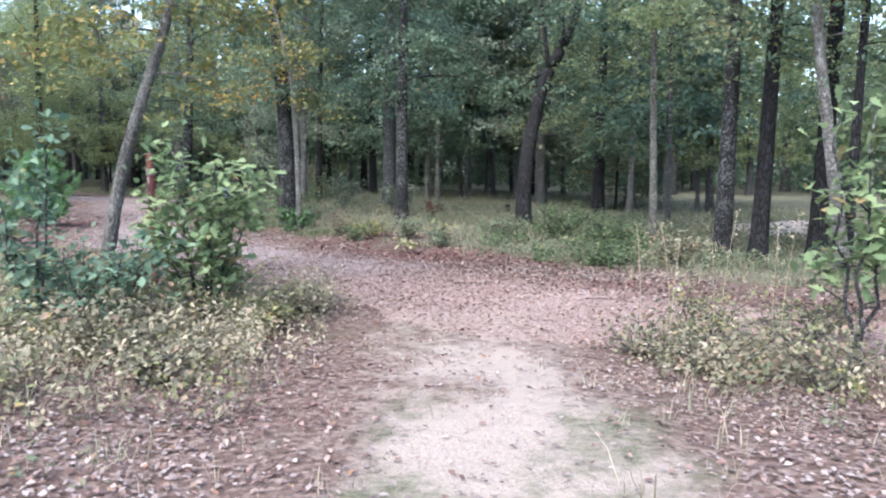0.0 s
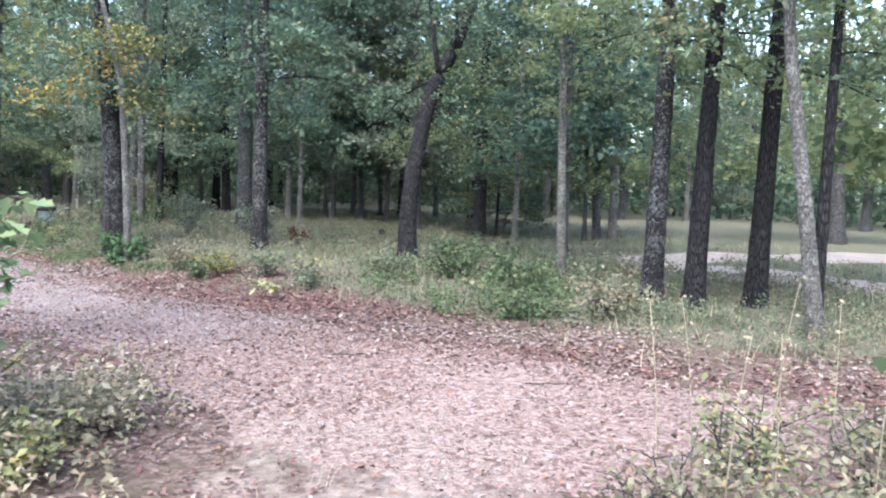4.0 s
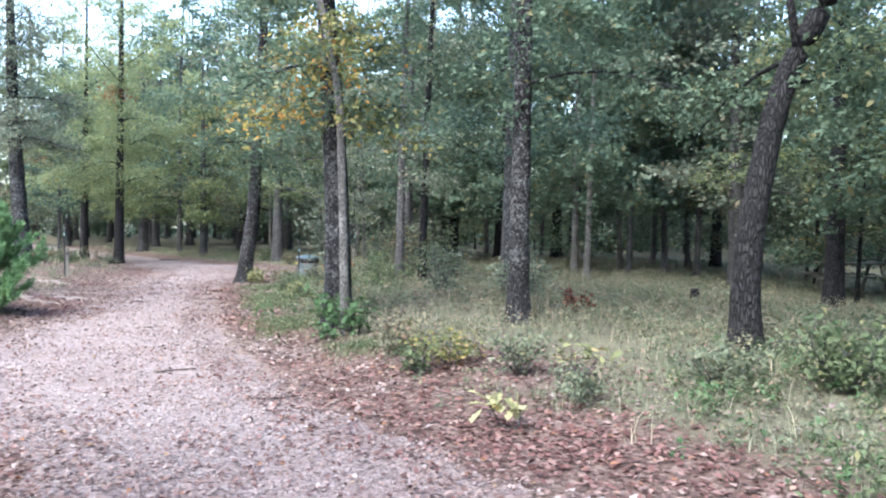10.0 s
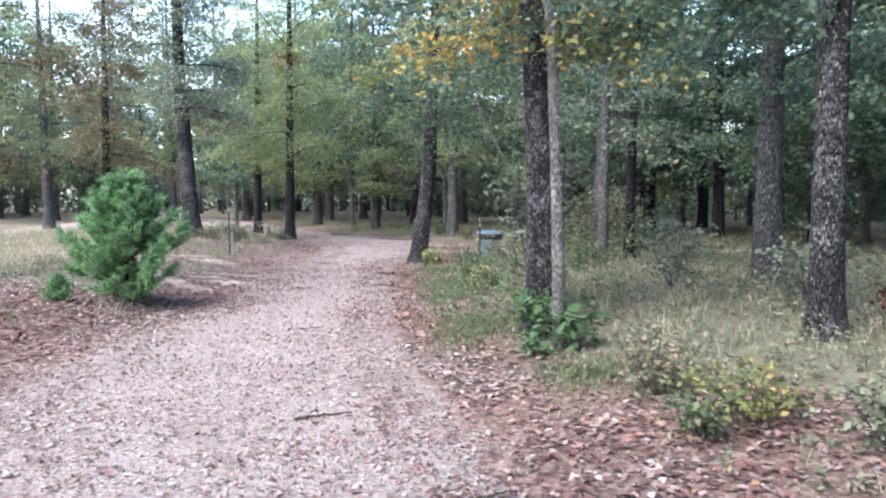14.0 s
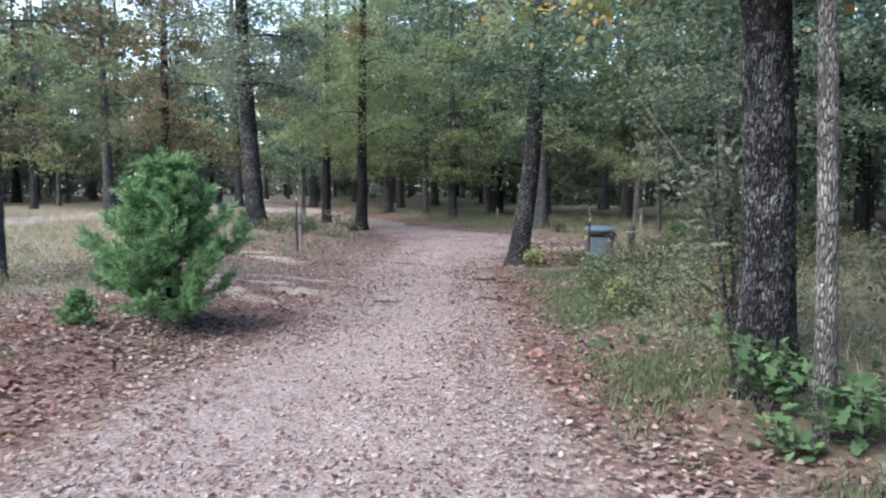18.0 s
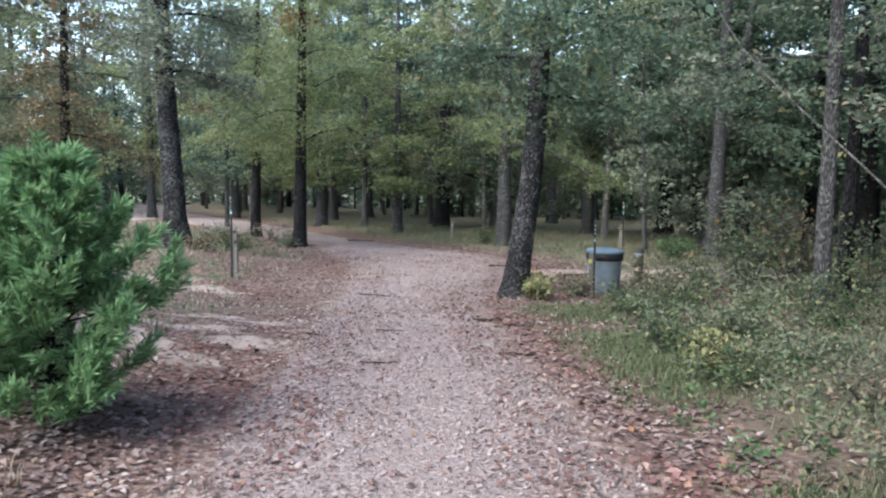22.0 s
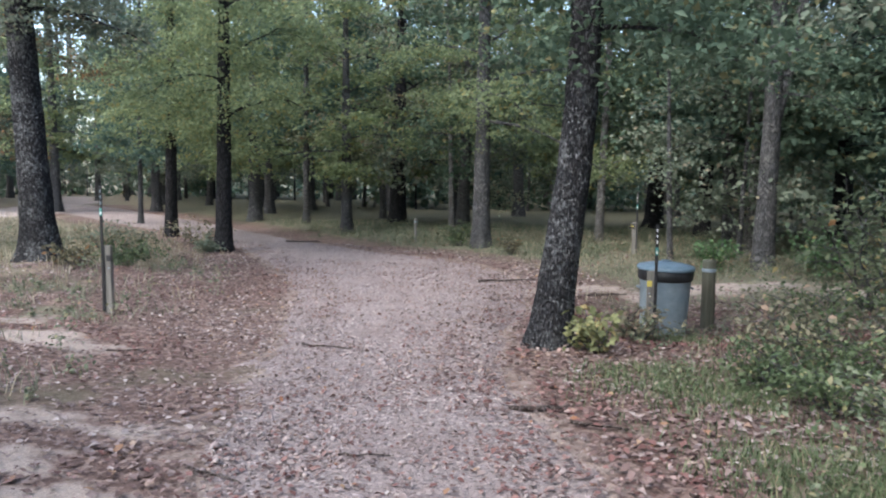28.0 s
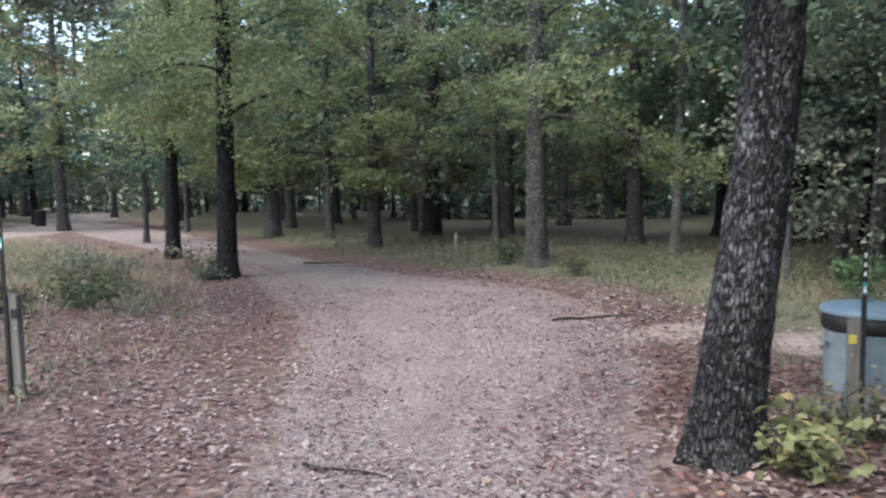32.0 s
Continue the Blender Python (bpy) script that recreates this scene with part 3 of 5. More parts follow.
def band(poly, half):
    """Two edges at a distance from a line."""
    p = np.array(poly, float)
    d = np.gradient(p, axis=0)
    d /= np.linalg.norm(d, axis=1, keepdims=True)
    n = np.stack([-d[:, 1], d[:, 0]], -1)
    return [tuple(q) for q in p + n * half], [tuple(q) for q in p - n * half]


make_ground()
strip("gravel_path", EDGE_L, EDGE_R, 620, PATH_PINK, "pinkish gravel trail strewn with dry leaves", "path")
strip("east_road", *band(ROAD_EAST, 1.0), 120, SAND, "pale sandy road through the trees", "road")
strip("west_road", *band(ROAD_WEST, 1.7), 140, SAND, "pale sandy road across a grassy clearing", "road")

# ---- trees ----


def trunk_line(height, bend, step=0.14):
    z = np.r_[np.arange(-0.2, min(6.5, height), step), np.linspace(min(6.5, height), height, 14)[1:]]
    b = np.array([(0, 0, 0), *bend], float)
    b = b[np.argsort(b[:, 0])]
    return np.stack([np.interp(z, b[:, 0], b[:, 1]), np.interp(z, b[:, 0], b[:, 2]), z], -1)


def soften(p, n=3):
    for _ in range(n):
        p = np.concatenate([p[:1], (p[:-2] + 2 * p[1:-1] + p[2:]) / 4, p[-1:]])
    return p


def trunk_mesh(line, diam, rng, sides=22, flare=0.45):
    line = line if sides > 14 else line[::2]
    z = line[:, 2]
    h = z[-1]
    r = diam / 2 * np.clip(1 - 0.82 * (np.clip(z, 0, None) / h) ** 1.1, 0.06, 1)
    r = r * (1 + flare * np.exp(-np.clip(z + 0.05, 0, None) / 0.28))
    v, f = tube(line, r, sides)
    ang = np.arange(sides) * 2 * np.pi / sides
    ph = rng.uniform(0, 6.28, 6)
    n = len(line)
    lobes = sum(np.sin(k * ang[None] + ph[k] + 0.25 * np.sin(z[:, None] * (0.8 + 0.2 * k) + ph[5])) / k for k in (2, 3, 4)) * 0.045
    root = np.exp(-np.clip(z, 0, None) / 0.22)[:, None] * 0.16 * np.sin(5 * ang[None] + ph[0])
    lump = 1 + lobes + root + rng.normal(0, 0.022, (n, sides))
    c = np.repeat(line, sides, 0)
    v[: n * sides] = c + (v[: n * sides] - c) * lump.reshape(-1, 1)
    return v, f


def limb_line(start, az, length, rise, rng, n=8):
    t = np.linspace(0, 1, n)
    wob = rng.normal(0, 0.07, (n, 2)).cumsum(0) * length * 0.3
    out = t * length
    x = start[0] + np.cos(az) * out - np.sin(az) * wob[:, 0] * t
    y = start[1] + np.sin(az) * out + np.cos(az) * wob[:, 0] * t
    z = start[2] + length * (rise * t - 0.35 * t * t * (rise < 0.5)) + wob[:, 1] * t
    return np.stack([x, y, z], -1)


def oak(name, label, place, diam, height, bark_mat, leaf_mat, seed, bend=(), limb_from=2.6, limbs=12, reach=2.6, leaf_n=5000, leaf=0.088,
        top=8.6, group="", split=True, fork=None, sides=22, flare=0.45, crown_low=0.0, bare=0, sprout=0.14, category="tree"):
    """A broadleaved tree: lumpy tapered trunk, limbs, twigs and a loose crown."""
    rng = np.random.default_rng(seed)
    height = min(height, top + 2.0)
    root = thing(name, pose(*place), label, category, group)
    line = soften(trunk_line(height, bend))
    piece("trunk", *trunk_mesh(line, diam, rng, sides, flare), bark_mat, root)
    lz = line[:, 2]
    shoots, tips = [], []
    extra = []
    if fork:
        z0, az, lean, share = fork
        s = np.array([np.interp(z0, lz, line[:, k]) for k in range(3)])
        t = np.linspace(0, 1, 16)[:, None]
        ln = s + np.array([np.cos(az) * lean, np.sin(az) * lean, 0]) * (1 - (1 - t) ** 2) + np.array([0, 0, height - z0]) * t
        shoots.append(tube(ln, diam / 2 * share * np.linspace(1, 0.15, 16), 12, 0.02, rng))
        extra.append(ln)
    ns, nt, side = (8, 4, 7) if split else (6, 3, 4)
    for i in range(limbs):
        f = (i + rng.uniform(0, 0.8)) / limbs
        z0 = limb_from + (min(height * 0.93, top) - limb_from) * f**1.15
        src = extra[0] if extra and i % 3 == 0 and z0 > extra[0][1, 2] else line
        s = np.array([np.interp(z0, src[:, 2], src[:, k]) for k in range(3)])
        az, length = i * 2.4 + rng.uniform(-0.5, 0.5), reach * (1 - 0.45 * f) * rng.uniform(0.6, 1.15) * min(1.0, 0.6 + 2.5 * f)
        rise = rng.uniform(-0.15, 0.4) + 0.6 * f
        ln = limb_line(s, az, length, rise, rng, ns)
        r0 = max(0.012, diam * 0.1 * (1 - 0.6 * f) * rng.uniform(0.7, 1.2))
        got = [tube(ln, r0 * np.linspace(1, 0.18, len(ln)), side)]
        if i >= bare:
            tips += [ln[ns // 2:]]
        for k in range(nt):
            q = ln[rng.integers(2, ns - 1)]
            tw = limb_line(q, az + rng.uniform(-1.3, 1.3), length * rng.uniform(0.25, 0.5), rng.uniform(-0.25, 0.5), rng, ns - 3)
            got.append(tube(tw, r0 * 0.3 * np.linspace(1, 0.25, ns - 3), side - 2 if split else 4))
            if i >= bare:
                tips.append(tw[1:])
        shoots.append(join(got))
    if split:
        for v, f in shoots:
            piece("limb", v, f, bark_mat, root)
    else:
        tagged(piece("branchwork", *join(shoots), bark_mat, root), kind="stuff")
    tips = np.concatenate(tips)
    tips = tips[tips[:, 2] > crown_low]
    grow = (leaf / 0.11) ** 0.5
    n = leaf_n // 22
    c = tips[rng.integers(0, len(tips), n)] + rng.normal(0, 0.2, (n, 3)) * [1, 1, 0.6]
    k = int(n * sprout)
    if k:
        zs = np.maximum(limb_from, crown_low) - 0.2 + (top - limb_from) * rng.uniform(0, 1, k) ** 1.4
        c[:k] = np.stack([np.interp(zs, lz, line[:, q]) for q in range(3)], -1) + rng.normal(0, 0.42, (k, 3)) * [1, 1, 0.4]
    az = np.repeat(rng.uniform(0, 2 * np.pi, n), 22)
    along, side = rng.uniform(-0.42, 0.42, n * 22) * grow, rng.normal(0, 0.14, n * 22) * grow
    drop = rng.normal(0, 0.055, n * 22) * grow - 0.5 * along**2 + np.repeat(rng.normal(0, 0.25, n), 22) * along
    c = np.repeat(c, 22, 0) + np.stack([np.cos(az) * along - np.sin(az) * side, np.sin(az) * along + np.cos(az) * side, drop], -1)
    piece("crown", *leaf_cards(c, leaf, rng), leaf_mat, root, smooth=False)
    return root


def at(x, y, sink=0.03):
    return (x, y, gz(x, y) - sink)


HERO = [
    # label, x, y, diameter, height, bark, leaf, bend (height, dx, dy), options
    ("dark lichen-spotted oak trunk beside a pale sapling", -3.78, 17.9, 0.38, 13, BARK_LICHEN, LEAF_GREEN, [(1.5, -0.02, 0), (3, -0.1, 0), (4.5, -0.25, 0.1), (13, -0.5, 0.3)], dict(limb_from=2.8, reach=2.8, leaf_n=8000)),
    ("slender pale grey sapling growing close to an oak", -3.36, 17.0, 0.12, 9, BARK_PALE, LEAF_GOLD, [(1.5, -0.04, 0), (3, -0.1, 0), (4.2, -0.35, 0), (5.5, -0.7, 0), (9, -1.0, 0.2)], dict(limb_from=2.7, reach=1.7, leaf_n=1900, limbs=10, flare=0.2)),
    ("dark straight oak among woodland grass", -1.2, 17.4, 0.27, 14, BARK_LICHEN, LEAF_GREEN, [(3, 0.02, 0), (14, 0.2, 0)], dict(limb_from=2.8, reach=2.6, leaf_n=8000)),
    ("grey oak standing behind a darker one", -1.8, 21.3, 0.36, 14, BARK_GREY, LEAF_BLUE, [(14, 0.1, 0.3)], dict(limb_from=2.8, reach=2.8, leaf_n=8000)),
    ("black oak trunk bent to one side above", 1.42, 16.6, 0.32, 12, BARK_DARK, LEAF_GREEN, [(0.9, -0.02, 0), (1.8, 0.08, 0), (2.6, 0.25, 0.1), (3.2, 0.42, 0.15), (3.8, 0.75, 0.15), (4.6, 1.05, 0.2), (12, 1.6, 0.3)], dict(limb_from=2.9, reach=2.8, leaf_n=7000, fork=(3.3, 2.6, 0.6, 0.3))),
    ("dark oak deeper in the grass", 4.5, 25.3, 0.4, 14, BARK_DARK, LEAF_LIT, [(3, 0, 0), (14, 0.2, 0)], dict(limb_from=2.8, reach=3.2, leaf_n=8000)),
    ("thin pale grey trunk with foliage coloured as if lit", 3.75, 15.1, 0.15, 11, BARK_PALE, LEAF_LIT, [(4, -0.12, 0), (11, -0.3, 0.2)], dict(limb_from=3.0, reach=2.6, leaf_n=4800, flare=0.2)),
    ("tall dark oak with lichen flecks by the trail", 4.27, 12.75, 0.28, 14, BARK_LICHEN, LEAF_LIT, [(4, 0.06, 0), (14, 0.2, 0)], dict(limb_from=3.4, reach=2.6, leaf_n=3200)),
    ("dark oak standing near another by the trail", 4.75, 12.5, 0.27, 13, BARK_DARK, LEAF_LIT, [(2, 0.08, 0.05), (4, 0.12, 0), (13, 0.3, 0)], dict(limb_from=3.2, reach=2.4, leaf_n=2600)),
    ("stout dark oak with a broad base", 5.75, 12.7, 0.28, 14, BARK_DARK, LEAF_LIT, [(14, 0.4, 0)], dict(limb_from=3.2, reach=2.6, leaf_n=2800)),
    ("whitish leaning trunk in the undergrowth", 5.05, 10.3, 0.17, 9, BARK_PALE, LEAF_OLIVE, [(1.5, -0.25, 0.0), (3, -0.45, 0.1), (9, -0.9, 0.3)], dict(limb_from=3.0, reach=2.0, leaf_n=4000, limbs=10)),
    ("narrow dark trunk leaning beside a pale one", 5.15, 10.5, 0.14, 9, BARK_DARK, LEAF_GREEN, [(3, 0.1, 0.1), (9, 0.4, 0.3)], dict(limb_from=3.0, reach=2.0, leaf_n=4000, limbs=10)),
    ("leaning lichened oak at the bend of the trail", -8.65, 24.9, 0.33, 13, BARK_LICHEN, LEAF_GREEN, [(0.8, 0.09, 0.03), (1.6, 0.19, 0.07), (2.4, 0.24, 0.1), (3.4, 0.28, 0.12), (5, 0.36, 0.15), (13, 0.7, 0.3)], dict(limb_from=2.7, reach=2.6, leaf_n=7500, sprout=0.24)),
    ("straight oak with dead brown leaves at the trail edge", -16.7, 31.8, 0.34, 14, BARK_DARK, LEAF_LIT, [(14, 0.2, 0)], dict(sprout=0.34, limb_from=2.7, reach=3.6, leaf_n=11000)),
    ("large oak with a flared root base", -16.1, 26.55, 0.44, 15, BARK_LICHEN, LEAF_GREY, [(2, -0.2, 0.05), (4, -0.35, 0.05), (15, -0.7, 0.1)], dict(sprout=0.34, limb_from=3.4, reach=3.0, leaf_n=9000, flare=0.75)),
    ("slim oak behind the trail", -20.2, 34.7, 0.3, 13, BARK_DARK, LEAF_LIT, [(13, 0.2, 0)], dict(sprout=0.34, limb_from=2.7, reach=3.8, leaf_n=11000)),
    ("solitary oak in the dry clearing", -28.6, 32.4, 0.42, 12, BARK_GREY, LEAF_OLIVE, [(12, -0.3, 0)], dict(sprout=0.34, limb_from=3.0, reach=3.2, leaf_n=7500)),
    ("young grey oak beside the cedar", -12.9, 18.2, 0.2, 9, BARK_GREY, LEAF_RUST, [(3, 0.05, 0), (9, 0.2, 0)], dict(sprout=0.34, limb_from=1.9, reach=2.6, leaf_n=5000, limbs=12, bare=3)),
    ("pale lichened forked oak by the campsite", -6.48, 31.8, 0.34, 13, BARK_GREY, LEAF_GREEN, [(2, 0.04, 0), (4, 0.08, 0), (13, 0.3, 0)], dict(limb_from=2.8, reach=2.6, leaf_n=7500, fork=(2.2, 0.2, 0.9, 0.6))),
    ("grey oak behind the bend of the trail", -12.0, 34.4, 0.38, 14, BARK_GREY, LEAF_LIT, [(14, 0, 0.2)], dict(limb_from=2.6, reach=4.0, leaf_n=12000, limbs=15)),
    ("dark oak with pale sage leaves, some rusty", -16.8, 41.5, 0.55, 14, BARK_DARK, LEAF_SAGE, [(14, 0.2, 0.2)], dict(limb_from=2.0, reach=4.8, leaf_n=13000, leaf=0.14, limbs=15)),
    ("twin-stemmed oak in the shade", -9.0, 43.5, 0.55, 15, BARK_DARK, LEAF_GREEN, [(15, 0.3, 0)], dict(limb_from=2.8, reach=3.2, leaf_n=7000, fork=(2.4, 2.6, 1.2, 0.7))),
    ("dark trunk in the shade behind the bin", -6.2, 37.9, 0.46, 14, BARK_DARK, LEAF_BLUE, [(14, 0.3, 0)], dict(limb_from=2.6, reach=3.2, leaf_n=8000)),
    ("lichened oak leaning away from a dark one", -6.8, 37.3, 0.34, 14, BARK_GREY, LEAF_GREEN, [(3, -0.25, 0), (6, -0.7, 0), (14, -1.6, 0)], dict(limb_from=3.0, reach=2.8, leaf_n=5000)),
    ("slim grey oak standing in the shaded grass", -4.75, 24.7, 0.2, 12, BARK_GREY, LEAF_GREY, [(4, 0.05, 0), (12, 0.3, 0)], dict(limb_from=2.4, reach=2.2, leaf_n=4000)),
    ("slim dark oak close behind a grey one", -4.45, 25.6, 0.2, 12, BARK_DARK, LEAF_GREEN, [(4, 0.1, 0), (12, 0.4, 0)], dict(limb_from=2.4, reach=2.2, leaf_n=4000)),
    ("oak with rust-brown leaves behind the cedar", -21.6, 28.8, 0.3, 12, BARK_DARK, LEAF_RUST, [(12, 0.2, 0)], dict(sprout=0.34, limb_from=2.6, reach=3.2, leaf_n=8000)),
    ("small oak sapling beside the site marker", -7.95, 32.2, 0.1, 5.5, BARK_GREY, LEAF_GREY, [(2, -0.08, 0), (5.5, -0.2, 0)], dict(limb_from=0.9, reach=0.9, leaf_n=1500, limbs=10, leaf=0.085)),
    ("crooked pale young oak with turning leaves", -4.05, 8.95, 0.16, 7, BARK_PALE, LEAF_GOLD, [(0.7, 0.12, 0), (1.5, 0.3, 0), (2.05, 0.48, 0), (2.9, 0.75, 0.1), (3.6, 0.95, 0.1), (7, 1.6, 0.3)], dict(limb_from=2.4, reach=1.7, leaf_n=5200, limbs=15, leaf=0.09, crown_low=2.3)),
]
for n, (label, x, y, d, h, b, lf, bend, opt) in enumerate(HERO):
    opt["leaf_n"] = int(opt["leaf_n"] * (1.5 if "leaf" not in opt else 1) * (1.3 if "sprout" in opt else 1))
    made = oak("oak_tree", label, at(x, y), d, h, b, lf, 100 + n, bend, **opt)
    if "beside a pale sapling" in label:
        r = np.random.default_rng(18)
        c = np.concatenate([np.array([-0.85, -0.2, 3.05]) + r.normal(0, 1, (420, 3)) * [0.42, 0.3, 0.15], np.array([-0.2, -0.5, 3.55]) + r.normal(0, 1, (420, 3)) * [0.5, 0.35, 0.18]])
        c[:, 2] -= 0.25 * np.abs(c[:, 0] + 0.5)
        piece("turning_leaves", *leaf_cards(c, 0.085, r), LEAF_AMBER, made, "spray of yellow and orange leaves", smooth=False)
    if "dead brown" in label:
        r = np.random.default_rng(8)
        c = np.array([0.02, -0.15, 5.75]) + r.normal(0, 1, (150, 3)) * [0.28, 0.2, 0.16]
        piece("dead_leaves", *leaf_cards(c, 0.14, r), LEAF_ORANGE, made, "cluster of orange-brown dead leaves", smooth=False)

STOUT = [("dark oak in the woodland behind", (-7.5, 38.6), 0.38, BARK_DARK, LEAF_GREEN), ("grey oak in the woodland behind", (-14.4, 40.8), 0.38, BARK_GREY, LEAF_GREY),
         ("grey broad-crowned oak in the wood", (-25.1, 47.5), 0.38, BARK_GREY, LEAF_LIT), ("tall bluish-green tree in the wood", (3.4, 36.0), 0.38, BARK_DARK, LEAF_BLUE)]
SLIM = [("slender pale trunk in the wood", (-0.7, 28.5), 0.18, BARK_PALE, LEAF_GREEN), ("slender grey trunk in the wood", (0.4, 30.2), 0.18, BARK_GREY, LEAF_BLUE), ("slender grey trunk with olive leaves", (2.3, 31.0), 0.18, BARK_GREY, LEAF_OLIVE)]
BUSHY = [("leafy young oak in the understorey", (-6.8, 33.6), 0.1, BARK_GREY, LEAF_GREY), ("leafy sapling in the shade", (5.3, 26.6), 0.1, BARK_DARK, LEAF_OLIVE), ("dark leafy sapling in the wood", (-1.2, 33.0), 0.1, BARK_DARK, LEAF_GREEN)]
proto = {}
for k, (label, p, d, b, lf) in enumerate(STOUT):
    proto["stout", k] = oak("oak_tree", label, at(*p), d, 12, b, lf, 300 + k, [(12, 0.3, 0.2)], limb_from=2.2, reach=3.4, leaf_n=7800, leaf=0.18, split=False, limbs=18, sides=12, group="woodland oaks")
for k, (label, p, d, b, lf) in enumerate(SLIM):
    proto["slim", k] = oak("slender_tree", label, at(*p), d, 11, b, lf, 320 + k, [(5, 0.1, 0), (11, 0.3, 0.2)], limb_from=2.3, reach=2.2, leaf_n=4800, leaf=0.17, split=False, limbs=14, sides=10, group="slender woodland trees")
for k, (label, p, d, b, lf) in enumerate(BUSHY):
    proto["bushy", k] = oak("young_oak", label, at(*p), d, 6, b, lf, 340 + k, [(6, 0.2, 0)], limb_from=0.9, reach=1.9, leaf_n=4600, leaf=0.13, split=False, limbs=14, sides=8, group="understorey saplings")

PLACED = [(0.2, 33.8, "slim"), (1.5, 32.2, "slim"), (2.5, 36, "slim"), (5.1, 23.5, "slim", 0.95), (4.9, 18.6, "slim"), (7.3, 24.2, "slim", 0.75), (8.2, 24.4, "slim", 1.4), (7.8, 24.6, "slim", 1.3),
          (-3.5, 33.5, "stout"), (-4.5, 38.5, "stout"), (-2.5, 43, "stout"), (-15.6, 44, "stout"), (-6.6, 34.5, "slim"), (-7, 35.3, "slim"), (-6.9, 40, "stout"), (-1.1, 30.4, "slim"), (-1, 39, "slim"), (1.4, 37.5, "slim"),
          (-38.4, 40.8, "stout"), (-51, 49, "stout"), (-31.4, 57, "stout"), (-9.8, 36.8, "slim"), (-2.3, 52, "stout"), (-27.5, 57.6, "slim"), (-28.2, 52, "stout"),
          (-14.5, 48.6, "stout"), (-25.4, 53.6, "slim"), (-40.6, 54.8, "stout"), (-3.4, 45.8, "slim"), (-38.7, 47.9, "stout"), (-39.6, 56, "slim"), (-27.2, 44, "slim"),
          (15, 24, "stout"), (-22, 41.5, "stout"), (-19.5, 40.5, "slim"), (-23.5, 45, "stout"), (-30, 46.5, "stout"), (-33, 44, "stout"), (-21, 51, "stout"), (-34, 52, "stout"), (-24.5, 38.8, "slim"), (19, 20, "stout"), (9.5, 11.5, "stout"), (12.5, 9.5, "slim"), (17, 14.5, "stout"), (-13.7, 37.6, "slim"), (-18.6, 44.6, "slim")]
rng = np.random.default_rng(77)
spots = [q[:2] for q in PLACED] + [(h[1], h[2]) for h in HERO]


def free(x, y, gap):
    if any((x - a) ** 2 + (y - b) ** 2 < gap * gap for a, b in spots):
        return False
    xa, ya = np.array([x]), np.array([y])
    return off_trail(xa, ya)[0] > 1.5 and near(ROAD_EAST, xa, ya)[0] > 3.2 and near(ROAD_WEST, xa, ya)[0] > 3.0 and near(SPUR, xa, ya)[0] > 1.6 and near(TRACK, xa, ya)[0] > 2


def scatter(kind, count, ok, gap):
    tries = 0
    while count and tries < 6000:
        tries += 1
        x, y = rng.uniform(-62, 34), rng.uniform(-16, 72)
        if ok(x, y) and free(x, y, gap):
            spots.append((x, y))
            PLACED.append((x, y, kind))
            count -= 1


def deep(x, y):
    """North and east of the trail, well back from its edge."""
    return not (x > 6 and np.hypot(x, y - 6) < 34) and near(EDGE_R, np.array([x]), np.array([y]))[0] > 11 and (y > 22 or x > 9) and not (x < -20 and y < 40)


def west(x, y):
    return x < -31 and y > 5 or (x < -20 and y > 41)


scatter("stout", 38, deep, 2.6)
scatter("slim", 54, deep, 1.6)
scatter("bushy", 72, deep, 1.5)
scatter("stout", 34, west, 3.2)
scatter("stout", 4, lambda x, y: -36 < x < -5 and 37 < y < 62, 2.8)
scatter("slim", 14, west, 2.5)
scatter("stout", 10, lambda x, y: y < 3 and np.hypot(x, y) > 6 and not (abs(x) < 3 and y < 6) or (x < -14 and x > -24 and y < 10), 3.5)
for n, (x, y, kind, *size) in enumerate(PLACED):
    keys = [k for k in proto if k[0] == kind]
    # Brighter leaf colours west and east, darker between, stand in for light there.
    if kind == "stout" and -36 < x < -9 and y > 34:
        keys = keys[1:3]
    elif kind == "stout" and x > 6:
        keys = keys[2:3]
    elif kind == "stout" and -9 <= x < 0:
        keys = [keys[0], keys[3]]
    src = proto[keys[n * 7 % len(keys)]]
    s = size[0] if size else rng.uniform(0.8, 1.25)
    copy_thing(src, pose(x, y, gz(x, y) - 0.03, rng.uniform(-2, 2), rng.uniform(-2, 2), rng.uniform(0, 360)) @ Matrix.Diagonal((s, s, s * rng.uniform(0.9, 1.1), 1)))


